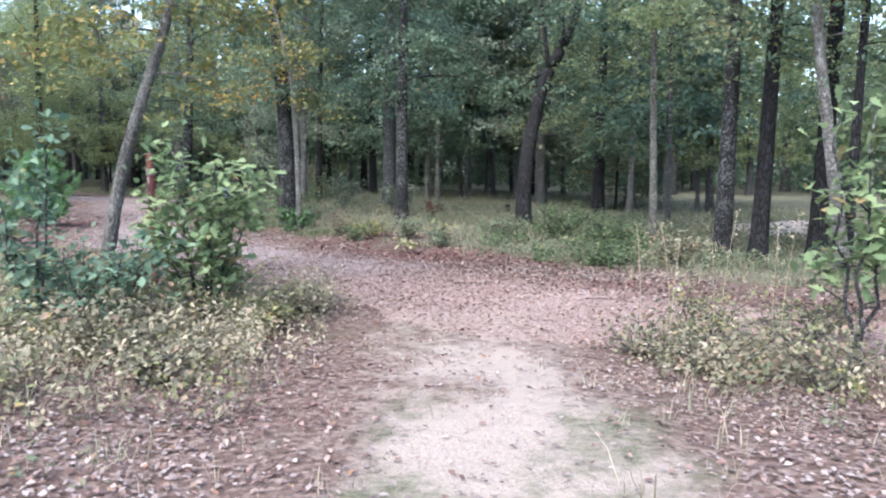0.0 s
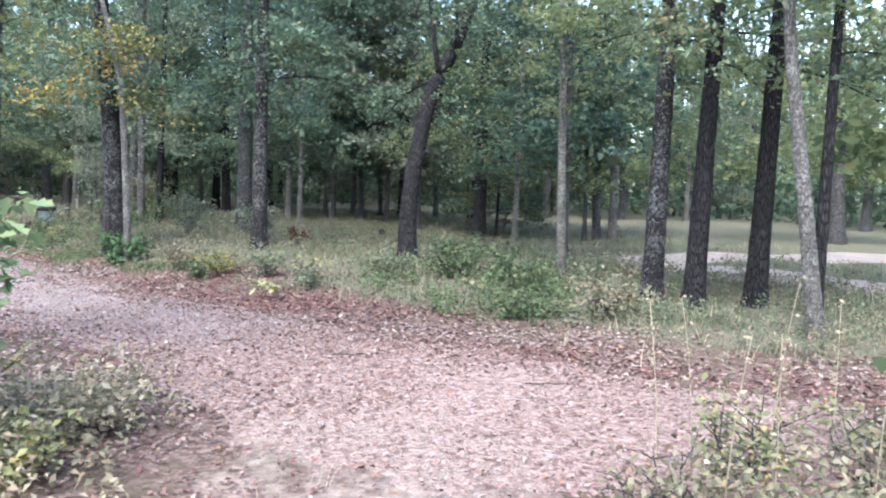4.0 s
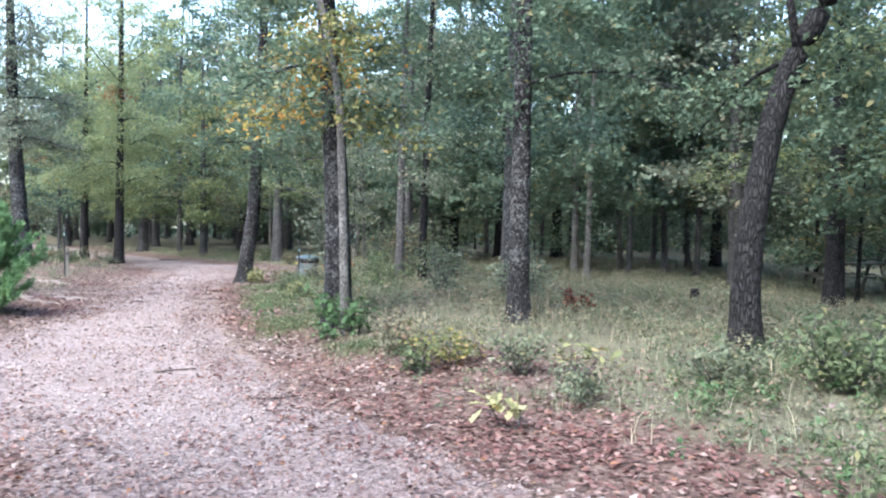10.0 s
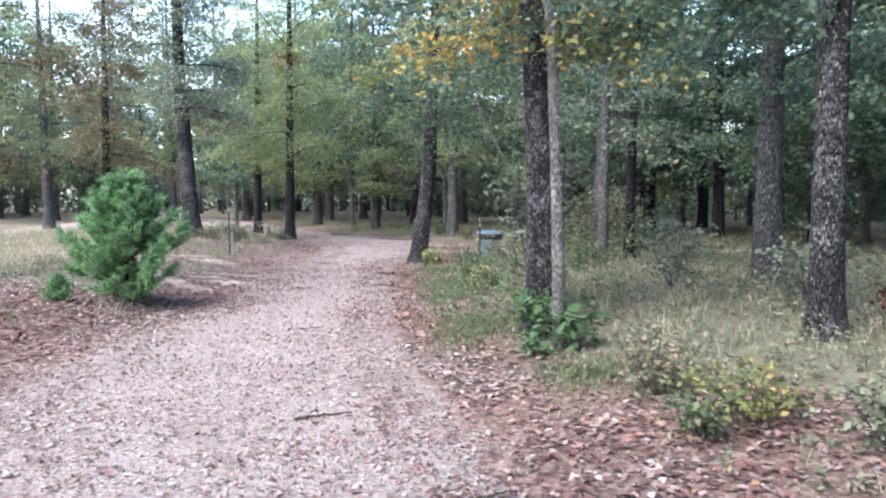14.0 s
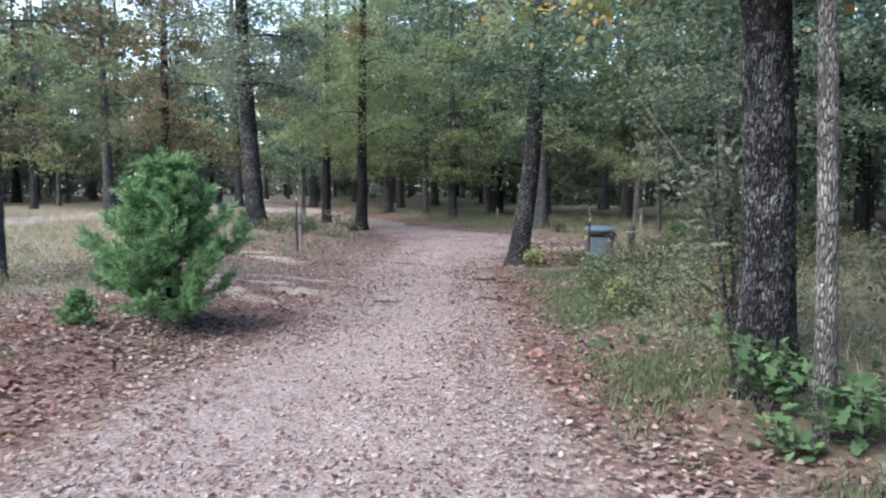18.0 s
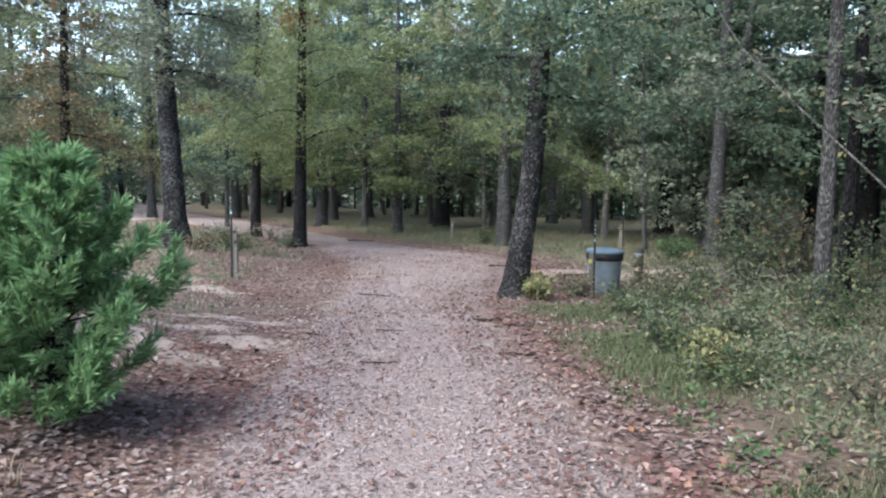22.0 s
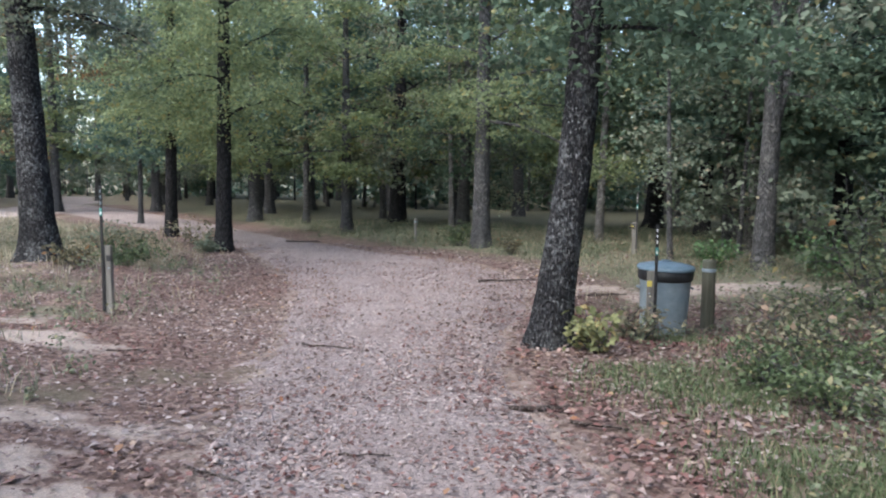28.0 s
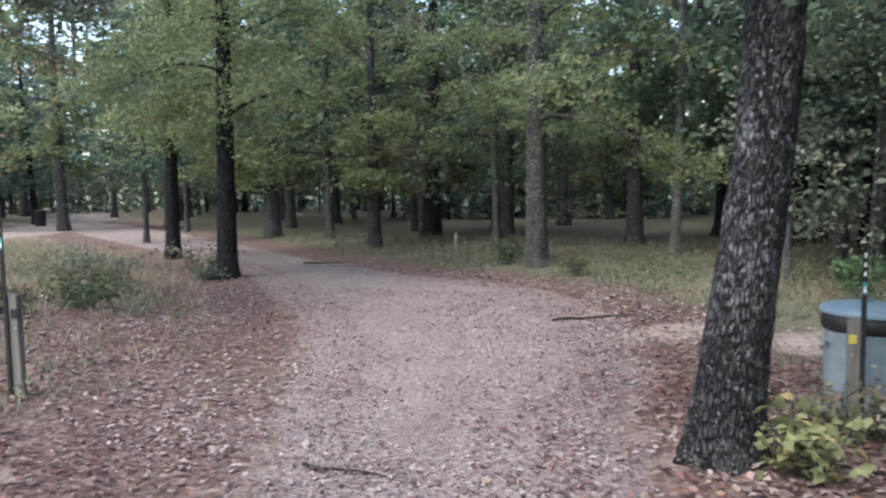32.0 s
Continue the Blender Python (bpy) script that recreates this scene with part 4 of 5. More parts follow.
def far_woods():
    """The closed wall of trees beyond, and an unseen leaf layer that shades the wood."""
    r = np.random.default_rng(5)
    got, tops = [], []
    for _ in range(520):
        a, d = r.uniform(0, 2 * np.pi), r.uniform(48, 85)
        x, y = -9 + math.cos(a) * d * 1.1, 22 + math.sin(a) * d
        h, w = r.uniform(12, 22), r.uniform(0.08, 0.28)
        dx, dy = r.normal(0, 0.4, 2)
        z = np.linspace(-0.3, h, 5)
        got.append(tube(np.stack([x + dx * z / h, y + dy * z / h, z], -1), w * np.linspace(1, 0.3, 5), 6))
        tops.append((x, y, h))
    ob = piece("far_trunks", *join(got), BARK_GREY)
    tagged(ob, "distant trunks closing the wood", "woods", kind="stuff")
    t = np.array(tops)
    c = t[r.integers(0, len(t), 76000)]
    z = r.beta(1.5, 1.5, len(c)) * (c[:, 2] - 0.8) + 0.6
    p = np.stack([c[:, 0] + r.normal(0, 2.4, len(c)), c[:, 1] + r.normal(0, 2.4, len(c)), z], -1)
    tagged(piece("far_woods", *leaf_cards(p, 0.6, r, 0.4, 1.3), LEAF_GREY, smooth=False), "distant dense green woodland foliage", "woods", kind="stuff")
    a, d = r.uniform(0, 2 * np.pi, 110000), r.uniform(32, 72, 110000)
    x, y = -9 + np.cos(a) * d * 1.1, 22 + np.sin(a) * d
    k = (near(ROAD_WEST, x, y) > 3) & (near(ROAD_EAST, x, y) > 4) & (off_trail(x, y) > 4) & (wave(x, y, 2.5, 91) > -0.75) & ((x > -24) | (d > 50))
    q = np.stack([x, y, r.beta(1.1, 1.9, len(x)) * 4.0], -1)[k]
    tagged(piece("far_thicket", *leaf_cards(q, 0.42, r, 0.3, 1.4), LEAF_GREEN, smooth=False), "dark thicket under the distant trees", "thicket", kind="stuff")
    # Overhead leaf layer, out of view, added only to darken the wood beneath.
    x, y = r.uniform(-9, 34, 34000), r.uniform(6, 56, 34000)
    k = (near(EDGE_R, x, y) > np.where(y > 26, 4.5, np.where((x < -2) & (y > 19), 4.5, 9))) & ~inside(TRAIL, x, y) & (near(EDGE_R, x, y) < near(EDGE_L, x, y)) & (x > -8 + 0.15 * (y - 30)) & (x < 5) & (wave(x, y, 2.2, 92) > -0.1)
    q = np.stack([x, y, r.uniform(10.2, 13.5, len(x))], -1)[k]
    tagged(piece("shade_canopy", *leaf_cards(q, 0.75, r, 0.75, 1.3), LEAF_GREEN, smooth=False), "unseen green leaf layer added to shade the wood", "canopy", kind="stuff")


far_woods()

# ---- undergrowth: what nobody could count ----


def sprinkle(n, x0, x1, y0, y1, weight, seed):
    """Random points on the ground, kept by a weight of 0 to 1."""
    r = np.random.default_rng(seed)
    x, y = r.uniform(x0, x1, n), r.uniform(y0, y1, n)
    k = r.uniform(0, 1, n) < weight(x, y)
    x, y = x[k], y[k]
    return np.stack([x, y, height_at(x, y)], -1), r


def on_trail_lift(p):
    return p + np.array([0, 0, 1.0]) * np.where(off_trail(p[:, 0], p[:, 1]) < 0.3, 0.03, 0.012)[:, None]


def reach_of_walk(x, y, r0=5.0, r1=22.0):
    """1 beside the line walked, falling to 0 far from it."""
    line = [(0, -4), (0, 6), (-1, 10), (-4.5, 13.5), (-7.5, 19), (-9, 22), (-12, 29)]
    return smooth01(1 - (near(line, x, y) - r0) / (r1 - r0))


def flat_cards(p, size, r, curl=0.35, long=1.5):
    n = len(p)
    size = np.broadcast_to(size, n) * r.uniform(0.5, 1.4, n)
    az = r.uniform(0, 2 * np.pi, n)
    d = np.stack([np.cos(az), np.sin(az), r.normal(0, curl, n)], -1)
    s = np.stack([-np.sin(az), np.cos(az), r.normal(0, curl, n)], -1)
    h, w = size[:, None] / 2, size[:, None] / 2 / long
    up = np.array([0, 0, 1.0]) * np.abs(r.normal(0, 0.5, (n, 1))) * w
    p = p + np.array([0, 0, 0.3]) * w
    v = np.stack([p - d * h, p - d * h * 0.2 + s * w + up, p + d * h + up * 0.6, p - d * h * 0.1 - s * w + up], 1).reshape(-1, 3)
    k = np.arange(n)[:, None] * 4
    return v, np.concatenate([k + [0, 2, 1], k + [0, 3, 2]], 1).reshape(-1, 3)


def stuff(name, vf, mat, label, category, smooth=False):
    return tagged(piece(name, *vf, mat, smooth=smooth), label, category, kind="stuff")


def litter_weight(x, y):
    d = off_trail(x, y) - 0.28 * wave(x, y, 0.45, 34)
    walkway = np.where(d < 0, 0.10 + 0.5 * smooth01(1 + d / 0.9) + 0.12 * smooth01(wave(x, y, 0.9, 31)), 0)
    walkway = walkway + np.where((d < 0) & (y < 11.5) & (x > -3), 0.12, 0)
    sand = sand_at(x, y)
    return np.clip(np.maximum(litter_at(x, y) * 0.9, walkway) + (d > 0) * 0.1, 0, 1) * reach_of_walk(x, y, 4, 14) * np.where(d > 0, 1 - 0.85 * sand, 1) * (1 - 0.75 * track_sand(x, y))


p, r = sprinkle(600000, -19, 6, -4, 34, litter_weight, 1)
tone = wave(p[:, 0], p[:, 1], 1.3, 37) + 0.6 * wave(p[:, 0], p[:, 1], 0.4, 38) + r.normal(0, 0.5, len(p))
tone -= 0.75 * (np.hypot((p[:, 0] + 1.4) / 2.8, (p[:, 1] - 14.0) / 2.2) < 1) - 0.5 * (p[:, 0] < -10)
tone += 0.8 * (p[:, 1] < 6.5)
leafy = np.where(off_trail(p[:, 0], p[:, 1]) < 0.1, 0.038, 0.053) * np.where(p[:, 1] < 8, 0.68, np.where(p[:, 0] < -10.5, 0.78, 1.0))
for pick, mat, label in ((tone < -0.45, LITTER_RED, "dark red-brown oak leaves lying on the ground"), ((tone >= -0.45) & (tone < 0.6), LITTER, "dry brown oak leaves lying on the ground"), (tone >= 0.6, LITTER_GREY, "bleached greyish oak leaves lying on the ground")):
    stuff("leaf_litter", flat_cards(on_trail_lift(p[pick]), leafy[pick], r, 0.22), mat, label, "fallen leaves")


def start_weight(x, y):
    d = off_trail(x, y)
    return np.where(d < 0.2, 0.8 * smooth01(0.75 + 0.5 * wave(x, y, 0.9, 35)), 0.3 * litter_at(x, y)) * smooth01((13.5 - y) / 3) * smooth01((x + 5) / 2) * (1 - 0.8 * sand_at(x, y))


p, r = sprinkle(110000, -5, 8, 2, 14, start_weight, 13)
stuff("pale_leaf_litter", flat_cards(on_trail_lift(p), 0.038, r, 0.22), LITTER_PALE, "pale pinkish-brown dry leaves spread over the trail", "fallen leaves")


def crumb_weight(x, y):
    d = off_trail(x, y)
    return np.where(d < 0.2, 0.12 + 0.75 * smooth01(0.4 + 0.7 * wave(x, y, 0.8, 71) + 0.4 * wave(x, y, 0.25, 72)), 0) * reach_of_walk(x, y, 3, 10) * smooth01((y - 8.5) / 4 - (x + 1) / 5)


p, r = sprinkle(190000, -15, 4, 4, 31, crumb_weight, 12)
dark = r.uniform(0, 1, len(p)) < 0.6
stuff("leaf_crumbs", flat_cards(p[dark] + [0, 0, 0.026], 0.033, r, 0.25), LITTER_RED, "crumbled dark bits of dry leaf on the gravel", "fallen leaves")
stuff("leaf_crumbs", flat_cards(p[~dark] + [0, 0, 0.028], 0.038, r, 0.25), LITTER_GREY, "bleached bits of dry leaf on the gravel", "fallen leaves")


def stones(p, size, r):
    n = len(p)
    s = np.broadcast_to(size, n) * r.lognormal(0, 0.4, n)
    base = np.array([(1, 0, 0), (0, 1, 0), (-1, 0, 0), (0, -1, 0), (0.2, 0.1, 0.7), (0, 0, -0.6)], float)
    az = r.uniform(0, 6.28, n)
    c, t = np.cos(az)[:, None], np.sin(az)[:, None]
    q = base[None] * (1 + r.uniform(-0.3, 0.3, (n, 6, 3))) * s[:, None, None]
    v = np.stack([q[..., 0] * c - q[..., 1] * t, q[..., 0] * t + q[..., 1] * c, q[..., 2]], -1) + p[:, None]
    f = np.array([(0, 1, 4), (1, 2, 4), (2, 3, 4), (3, 0, 4), (1, 0, 5), (2, 1, 5), (3, 2, 5), (0, 3, 5)])
    return v.reshape(-1, 3), (np.arange(n)[:, None, None] * 6 + f[None]).reshape(-1, 3)


def gravel_weight(x, y):
    d = off_trail(x, y)
    return np.where(d < 0.15, 0.75 * smooth01(0.55 + 0.5 * wave(x, y, 1.5, 44)) + 0.1, 0) * reach_of_walk(x, y, 3, 9) * smooth01((y - 8) / 5 + 0.2)


p, r = sprinkle(150000, -15, 3, 4, 31, gravel_weight, 2)
stuff("loose_gravel", stones(p + [0, 0, 0.026], 0.011, r), PEBBLE, "small loose pinkish-grey gravel stones", "gravel", True)


def meadow(x, y):
    d = off_trail(x, y)
    away = smooth01((d - 0.7) / 1.3) * (near(ROAD_EAST, x, y) > 1.0) * (near(ROAD_WEST, x, y) > 1.6) * (near(SPUR, x, y) > 0.8) * smooth01((near(TRACK, x, y) - 1.0) / 0.6)
    return away * (1 - 0.8 * litter_at(x, y)) ** 1.5 * (1 - sand_at(x, y)) * smooth01(0.7 + 0.45 * wave(x, y, 1.1, 51)) * (1 - 0.65 * dry_side(x, y))


def tufts(p, per, spread, r):
    return np.repeat(p, per, 0) + np.concatenate([r.normal(0, spread, (len(p) * per, 2)), np.zeros((len(p) * per, 1))], 1)


p, r = sprinkle(76000, -26, 12, -5, 42, lambda x, y: 0.8 * meadow(x, y) * reach_of_walk(x, y, 9, 24), 3)
stuff("woodland_grass", blades(tufts(p, 7, 0.08, r), 0.13, r, 1.3, 0.004), GRASS, "thin dull green woodland grass", "grass")
p, r = sprinkle(46000, -34, 8, 2, 40, lambda x, y: (0.05 * meadow(x, y) + 0.55 * dry_side(x, y) * (off_trail(x, y) > 1.0) * (1 - sand_at(x, y)) * (1 - 0.8 * litter_at(x, y)) + 0.012 * (litter_at(x, y) > 0.3) * (off_trail(x, y) > 0.5)) * reach_of_walk(x, y, 9, 24), 4)
stuff("dry_grass", blades(tufts(p, 7, 0.06, r), 0.2, r, 1.1, 0.004), STRAW, "straw-coloured dry grass tufts", "grass")


def verge(x, y):
    d = off_trail(x, y)
    return (d > 0.35) * smooth01(1 - np.abs(d - 1.3) / 1.1) * (near(EDGE_R, x, y) < near(EDGE_L, x, y)) * smooth01(0.3 + 1.1 * wave(x, y, 0.9, 55)) * smooth01((y - 15) / 2) * smooth01((27 - y) / 2)


p, r = sprinkle(60000, -10, -2, 14, 27, verge, 14)
stuff("verge_grass", blades(tufts(p, 6, 0.05, r), 0.075, r, 1.5, 0.004), VERGE, "short fresh green grass on the verge", "grass")


def weeds(p, r, height, leaf, per):
    """Small leafy plants: a cone of leaves over each point."""
    h = height * r.uniform(0.4, 1.5, len(p))
    t = r.uniform(0.1, 1, (len(p), per))
    az = r.uniform(0, 6.28, (len(p), per))
    out = r.uniform(0.2, 1, (len(p), per)) * h[:, None] * 0.6 * (1.15 - t * 0.7)
    c = p[:, None] + np.stack([np.cos(az) * out, np.sin(az) * out, t * h[:, None]], -1)
    return leaf_cards(c.reshape(-1, 3), leaf, r, 0.7, 1.8)


p, r = sprinkle(84000, -24, 10, -5, 40, lambda x, y: 0.5 * meadow(x, y) * reach_of_walk(x, y, 8, 22) * smooth01(0.7 + 0.7 * wave(x, y, 2.2, 61)), 6)
stuff("low_weeds", weeds(p, r, 0.2, 0.046, 20), WEED, "low green leafy weeds covering the forest floor", "weeds")
p, r = sprinkle(58000, -24, 9, -5, 38, lambda x, y: 0.7 * meadow(x, y) * reach_of_walk(x, y, 7, 20) * smooth01(0.7 - 0.7 * wave(x, y, 2.0, 66)), 7)
stuff("dull_weeds", weeds(p, r, 0.22, 0.042, 15), WEED_DULL, "greyish olive and brown fading weeds", "weeds")


def lush(x, y):
    """Greener ground: round the black oak, and along the verge before the bin."""
    a = smooth01(1.5 - np.hypot((x - 2.3) / 1.7, (y - 13.6) / 2.0)) * smooth01(0.7 + 0.8 * wave(x, y, 0.7, 81))
    b = 0.5 * smooth01(1.5 - np.hypot((x + 5.2) / 1.3, (y - 22.0) / 3.2)) * smooth01(0.4 + 0.9 * wave(x, y, 0.6, 82))
    return np.maximum(a, b) * (off_trail(x, y) > 0.6)


p, r = sprinkle(5000, -8, 5, 10, 27, lambda x, y: 0.7 * lush(x, y), 8)
stuff("green_weeds", weeds(p, r, 0.2, 0.055, 14), LEAF_SPRING, "fresh green leafy weeds at the wood's edge", "weeds")
p, r = sprinkle(9000, -8, 5, 10, 27, lambda x, y: 0.9 * lush(x, y), 28)
stuff("green_weeds", weeds(p, r, 0.2, 0.05, 14), WEED_DEEP, "deep green leafy weeds at the wood's edge", "weeds")

# ---- shrubs and saplings ----


def lobed(c, size, r, lobes=5, flat=0.72):
    """Oak leaves with a lobed outline, a fan of faces each."""
    n = len(c)
    size = np.broadcast_to(size, n) * r.uniform(0.6, 1.3, n)
    az, el = r.uniform(0, 6.28, n), r.normal(0.0, 0.5, n)
    d = np.stack([np.cos(az) * np.cos(el), np.sin(az) * np.cos(el), np.sin(el)], -1)
    nn = r.normal(size=(n, 3)) * (1 - flat) + np.array([0, 0, 1.0]) * flat
    s = np.cross(d, nn)
    s /= np.linalg.norm(s, axis=1, keepdims=True) + 1e-9
    u = np.cross(s, d)
    prof = [(0.0, 0.02), (0.22, 0.16), (0.32, 0.12), (0.5, 0.34), (0.6, 0.18), (0.78, 0.3), (0.86, 0.15), (1.0, 0.0)]
    ring = [(a, b) for a, b in prof] + [(a, -b) for a, b in prof[-2::-1]]
    pts = [(0.5, 0.0)] + ring
    v = np.stack([c + (d * a + s * b + u * abs(b) * 0.35) * size[:, None] for a, b in pts], 1).reshape(-1, 3)
    m = len(ring)
    f = np.array([(0, 1 + k, 1 + (k + 1) % m) for k in range(m)])
    return v, (np.arange(n)[:, None, None] * (m + 1) + f[None]).reshape(-1, 3)


def shrub(name, label, x, y, height, width, leaf_mat, leaf, count, seed, stems=5, low=0.15, stem_mat=BARK_GREY, oaky=False, category="shrub", group=""):
    r = np.random.default_rng(seed)
    root = thing(name, pose(*at(x, y, 0.0)), label, category, group)
    tips = []
    for k in range(stems):
        az = k * 6.28 / stems + r.uniform(-0.5, 0.5)
        top = np.array([math.cos(az), math.sin(az), 0]) * width * 0.42 * r.uniform(0.2, 1) + [0, 0, height * r.uniform(0.7, 1)]
        t = np.linspace(0, 1, 9)[:, None]
        ln = np.array([0, 0, -0.03]) + top * t + np.array([math.cos(az), math.sin(az), 0]) * np.sin(t * 2.5) * 0.06 * width + r.normal(0, 0.012, (9, 3)) * (t > 0) * height
        got = [tube(ln, (0.006 + 0.006 * height) * np.linspace(1, 0.3, 9), 6)]
        for q in range(5):
            s = ln[r.integers(2, 8)]
            tw = limb_line(s, r.uniform(0, 6.28), width * r.uniform(0.2, 0.42), r.uniform(0.0, 0.8), r, 5)
            got.append(tube(tw, 0.003 * (1 + height) * np.linspace(1, 0.4, 5), 5))
            tips.append(tw[1:])
        tips.append(ln[4:])
        piece("stem", *join(got), stem_mat, root)
    tips = np.concatenate(tips)
    tips = tips[tips[:, 2] > low * height]
    c = tips[r.integers(0, len(tips), count)] + r.normal(0, 1, (count, 3)) * [0.07 * width, 0.07 * width, 0.06 * height]
    c[:, 2] = np.maximum(c[:, 2], 0.02)
    piece("foliage", *(lobed(c, leaf, r) if oaky else leaf_cards(c, leaf, r, 0.6, 1.6)), leaf_mat, root, smooth=False)
    return root


shrub("scrub_oak", "fresh green scrub oak sapling with lobed leaves", -2.27, 7.0, 1.66, 1.12, LEAF_FRESH, 0.105, 1350, 1, 7, 0.25, oaky=True, category="sapling")
shrub("scrub_oak", "tall bluish-green oak sapling in the weeds", -3.15, 5.85, 1.75, 0.7, LEAF_TEAL, 0.1, 420, 2, 3, 0.15, oaky=True, category="sapling")
shrub("scrub_oak", "thin sapling with large fresh green leaves", 3.05, 6.0, 2.05, 0.95, LEAF_FRESH, 0.125, 400, 3, 3, 0.3, oaky=True, category="sapling")
shrub("scrub_oak", "low bluish-green oak sprouts in the weeds", -2.85, 6.2, 0.85, 1.1, LEAF_TEAL, 0.09, 620, 4, 6, 0.1, oaky=True, category="sapling")
for k, (x, y, h, w, mat, n) in enumerate([(-2.6, 6.5, 0.6, 1.1, WEED_PALE, 420), (-3.3, 7.1, 0.8, 1.1, WEED_PALE, 420), (-1.7, 6.9, 0.35, 0.8, LEAF_LIME, 320), (-2.5, 5.6, 0.6, 1.0, WEED_DULL, 360), (-3.4, 5.2, 0.55, 1.1, WEED_PALE, 360),
                                          (-3.9, 6.2, 0.7, 1.1, WEED_PALE, 380), (-1.5, 7.7, 0.4, 0.7, STRAW, 240), (-2.4, 8.0, 0.5, 0.9, WEED_PALE, 280), (-4.3, 7.6, 0.6, 1.2, WEED_DULL, 300), (-2.0, 5.0, 0.35, 0.7, WEED_DULL, 220)]):
    shrub("weed_clump", "dense green and yellowing weeds beside the track" if mat is WEED_PALE else "fading olive-brown weeds beside the track", x, y, h * 0.85, w, mat, 0.06, int(n * 1.5), 20 + k, 7, 0.02, category="weeds", group="weeds west of the track")
for k, (x, y, h, w, n) in enumerate([(1.5, 6.2, 0.45, 0.8, 300), (2.1, 6.6, 0.6, 0.9, 380), (2.7, 6.3, 0.55, 0.9, 340), (1.9, 5.6, 0.4, 0.8, 260), (3.2, 6.9, 0.5, 0.9, 300), (2.5, 5.3, 0.4, 0.9, 260), (3.4, 5.4, 0.4, 0.9, 240)]):
    shrub("weed_clump", "dry brownish weeds with yellow-green leaves", x, y, h * 0.75, w, WEED_PALE if k % 3 == 1 else WEED_DULL, 0.05, int(n * 1.3), 40 + k, 7, 0.05, category="weeds", group="weeds east of the track")


def scrub_side(x, y):
    """The weedy ground on both sides of the sand at the start."""
    left = smooth01((-0.9 - x) / 0.8) * smooth01((x + 5.2) / 1.0) * smooth01((y - 3.6 - 0.25 * (x + 2.5)) / 1.2) * smooth01((8.6 + 0.4 * (x + 2) - y) / 0.8)
    right = smooth01((x - 1.3) / 0.6) * smooth01((5.0 - x) / 1.0) * smooth01((y - 4.4) / 1.2) * smooth01((7.2 - 0.3 * (x - 2) - y) / 0.6)
    return np.maximum(left, right) * (off_trail(x, y) > 0.1) * (1 - sand_at(x, y))


for mat, size, label, seed, n, off in ((WEED_DULL, 0.05, "low fading olive weeds among dead leaves", 15, 5200, 0.1), (LEAF_LIME, 0.05, "low yellow-green weeds among dead leaves", 16, 3000, -0.3), (STRAW, 0.045, "withered straw-coloured weeds among dead leaves", 17, 5200, 0.1)):
    p, r = sprinkle(n, -5.2, 5, 3, 9, lambda x, y: scrub_side(x, y) * smooth01(0.45 + off + 0.7 * wave(x, y, 0.6, 100 + seed)), seed)
    stuff("low_weeds", weeds(p, r, 0.3, size, 18), mat, label, "weeds")
p, r = sprinkle(5000, -5, 5, 2.5, 8, lambda x, y: (0.12 + 0.5 * scrub_side(x, y)) * (off_trail(x, y) > 0.1) * (1 - sand_at(x, y)), 18)
stuff("dry_grass", blades(tufts(p[::2], 6, 0.05, r), 0.12, r, 1.6, 0.002), STRAW, "short withered grass among dead leaves", "grass")
r = np.random.default_rng(9)
for k in range(7):
    x, y = r.uniform(1.5, 2.7), r.uniform(5.9, 6.8)
    h = r.uniform(0.8, 1.35)
    root = thing("seed_stalk", pose(*at(x, y, 0.0)), "tall dry stalk with a pale seed head", "plant", "dry stalks")
    z = np.linspace(-0.02, h, 8)
    ln = np.stack([0.1 * (z / h) ** 2 * math.cos(k), 0.1 * (z / h) ** 2 * math.sin(k), z], -1)
    piece("stalk", *tube(ln, 0.004 * np.linspace(1, 0.5, 8), 5), STRAW, root)
    c = ln[r.integers(4, 8, 26)] + r.normal(0, 0.02, (26, 3))
    tagged(piece("seed_head", *leaf_cards(c, 0.035, r, 0.2, 2.0), STRAW, root, smooth=False), kind="stuff")

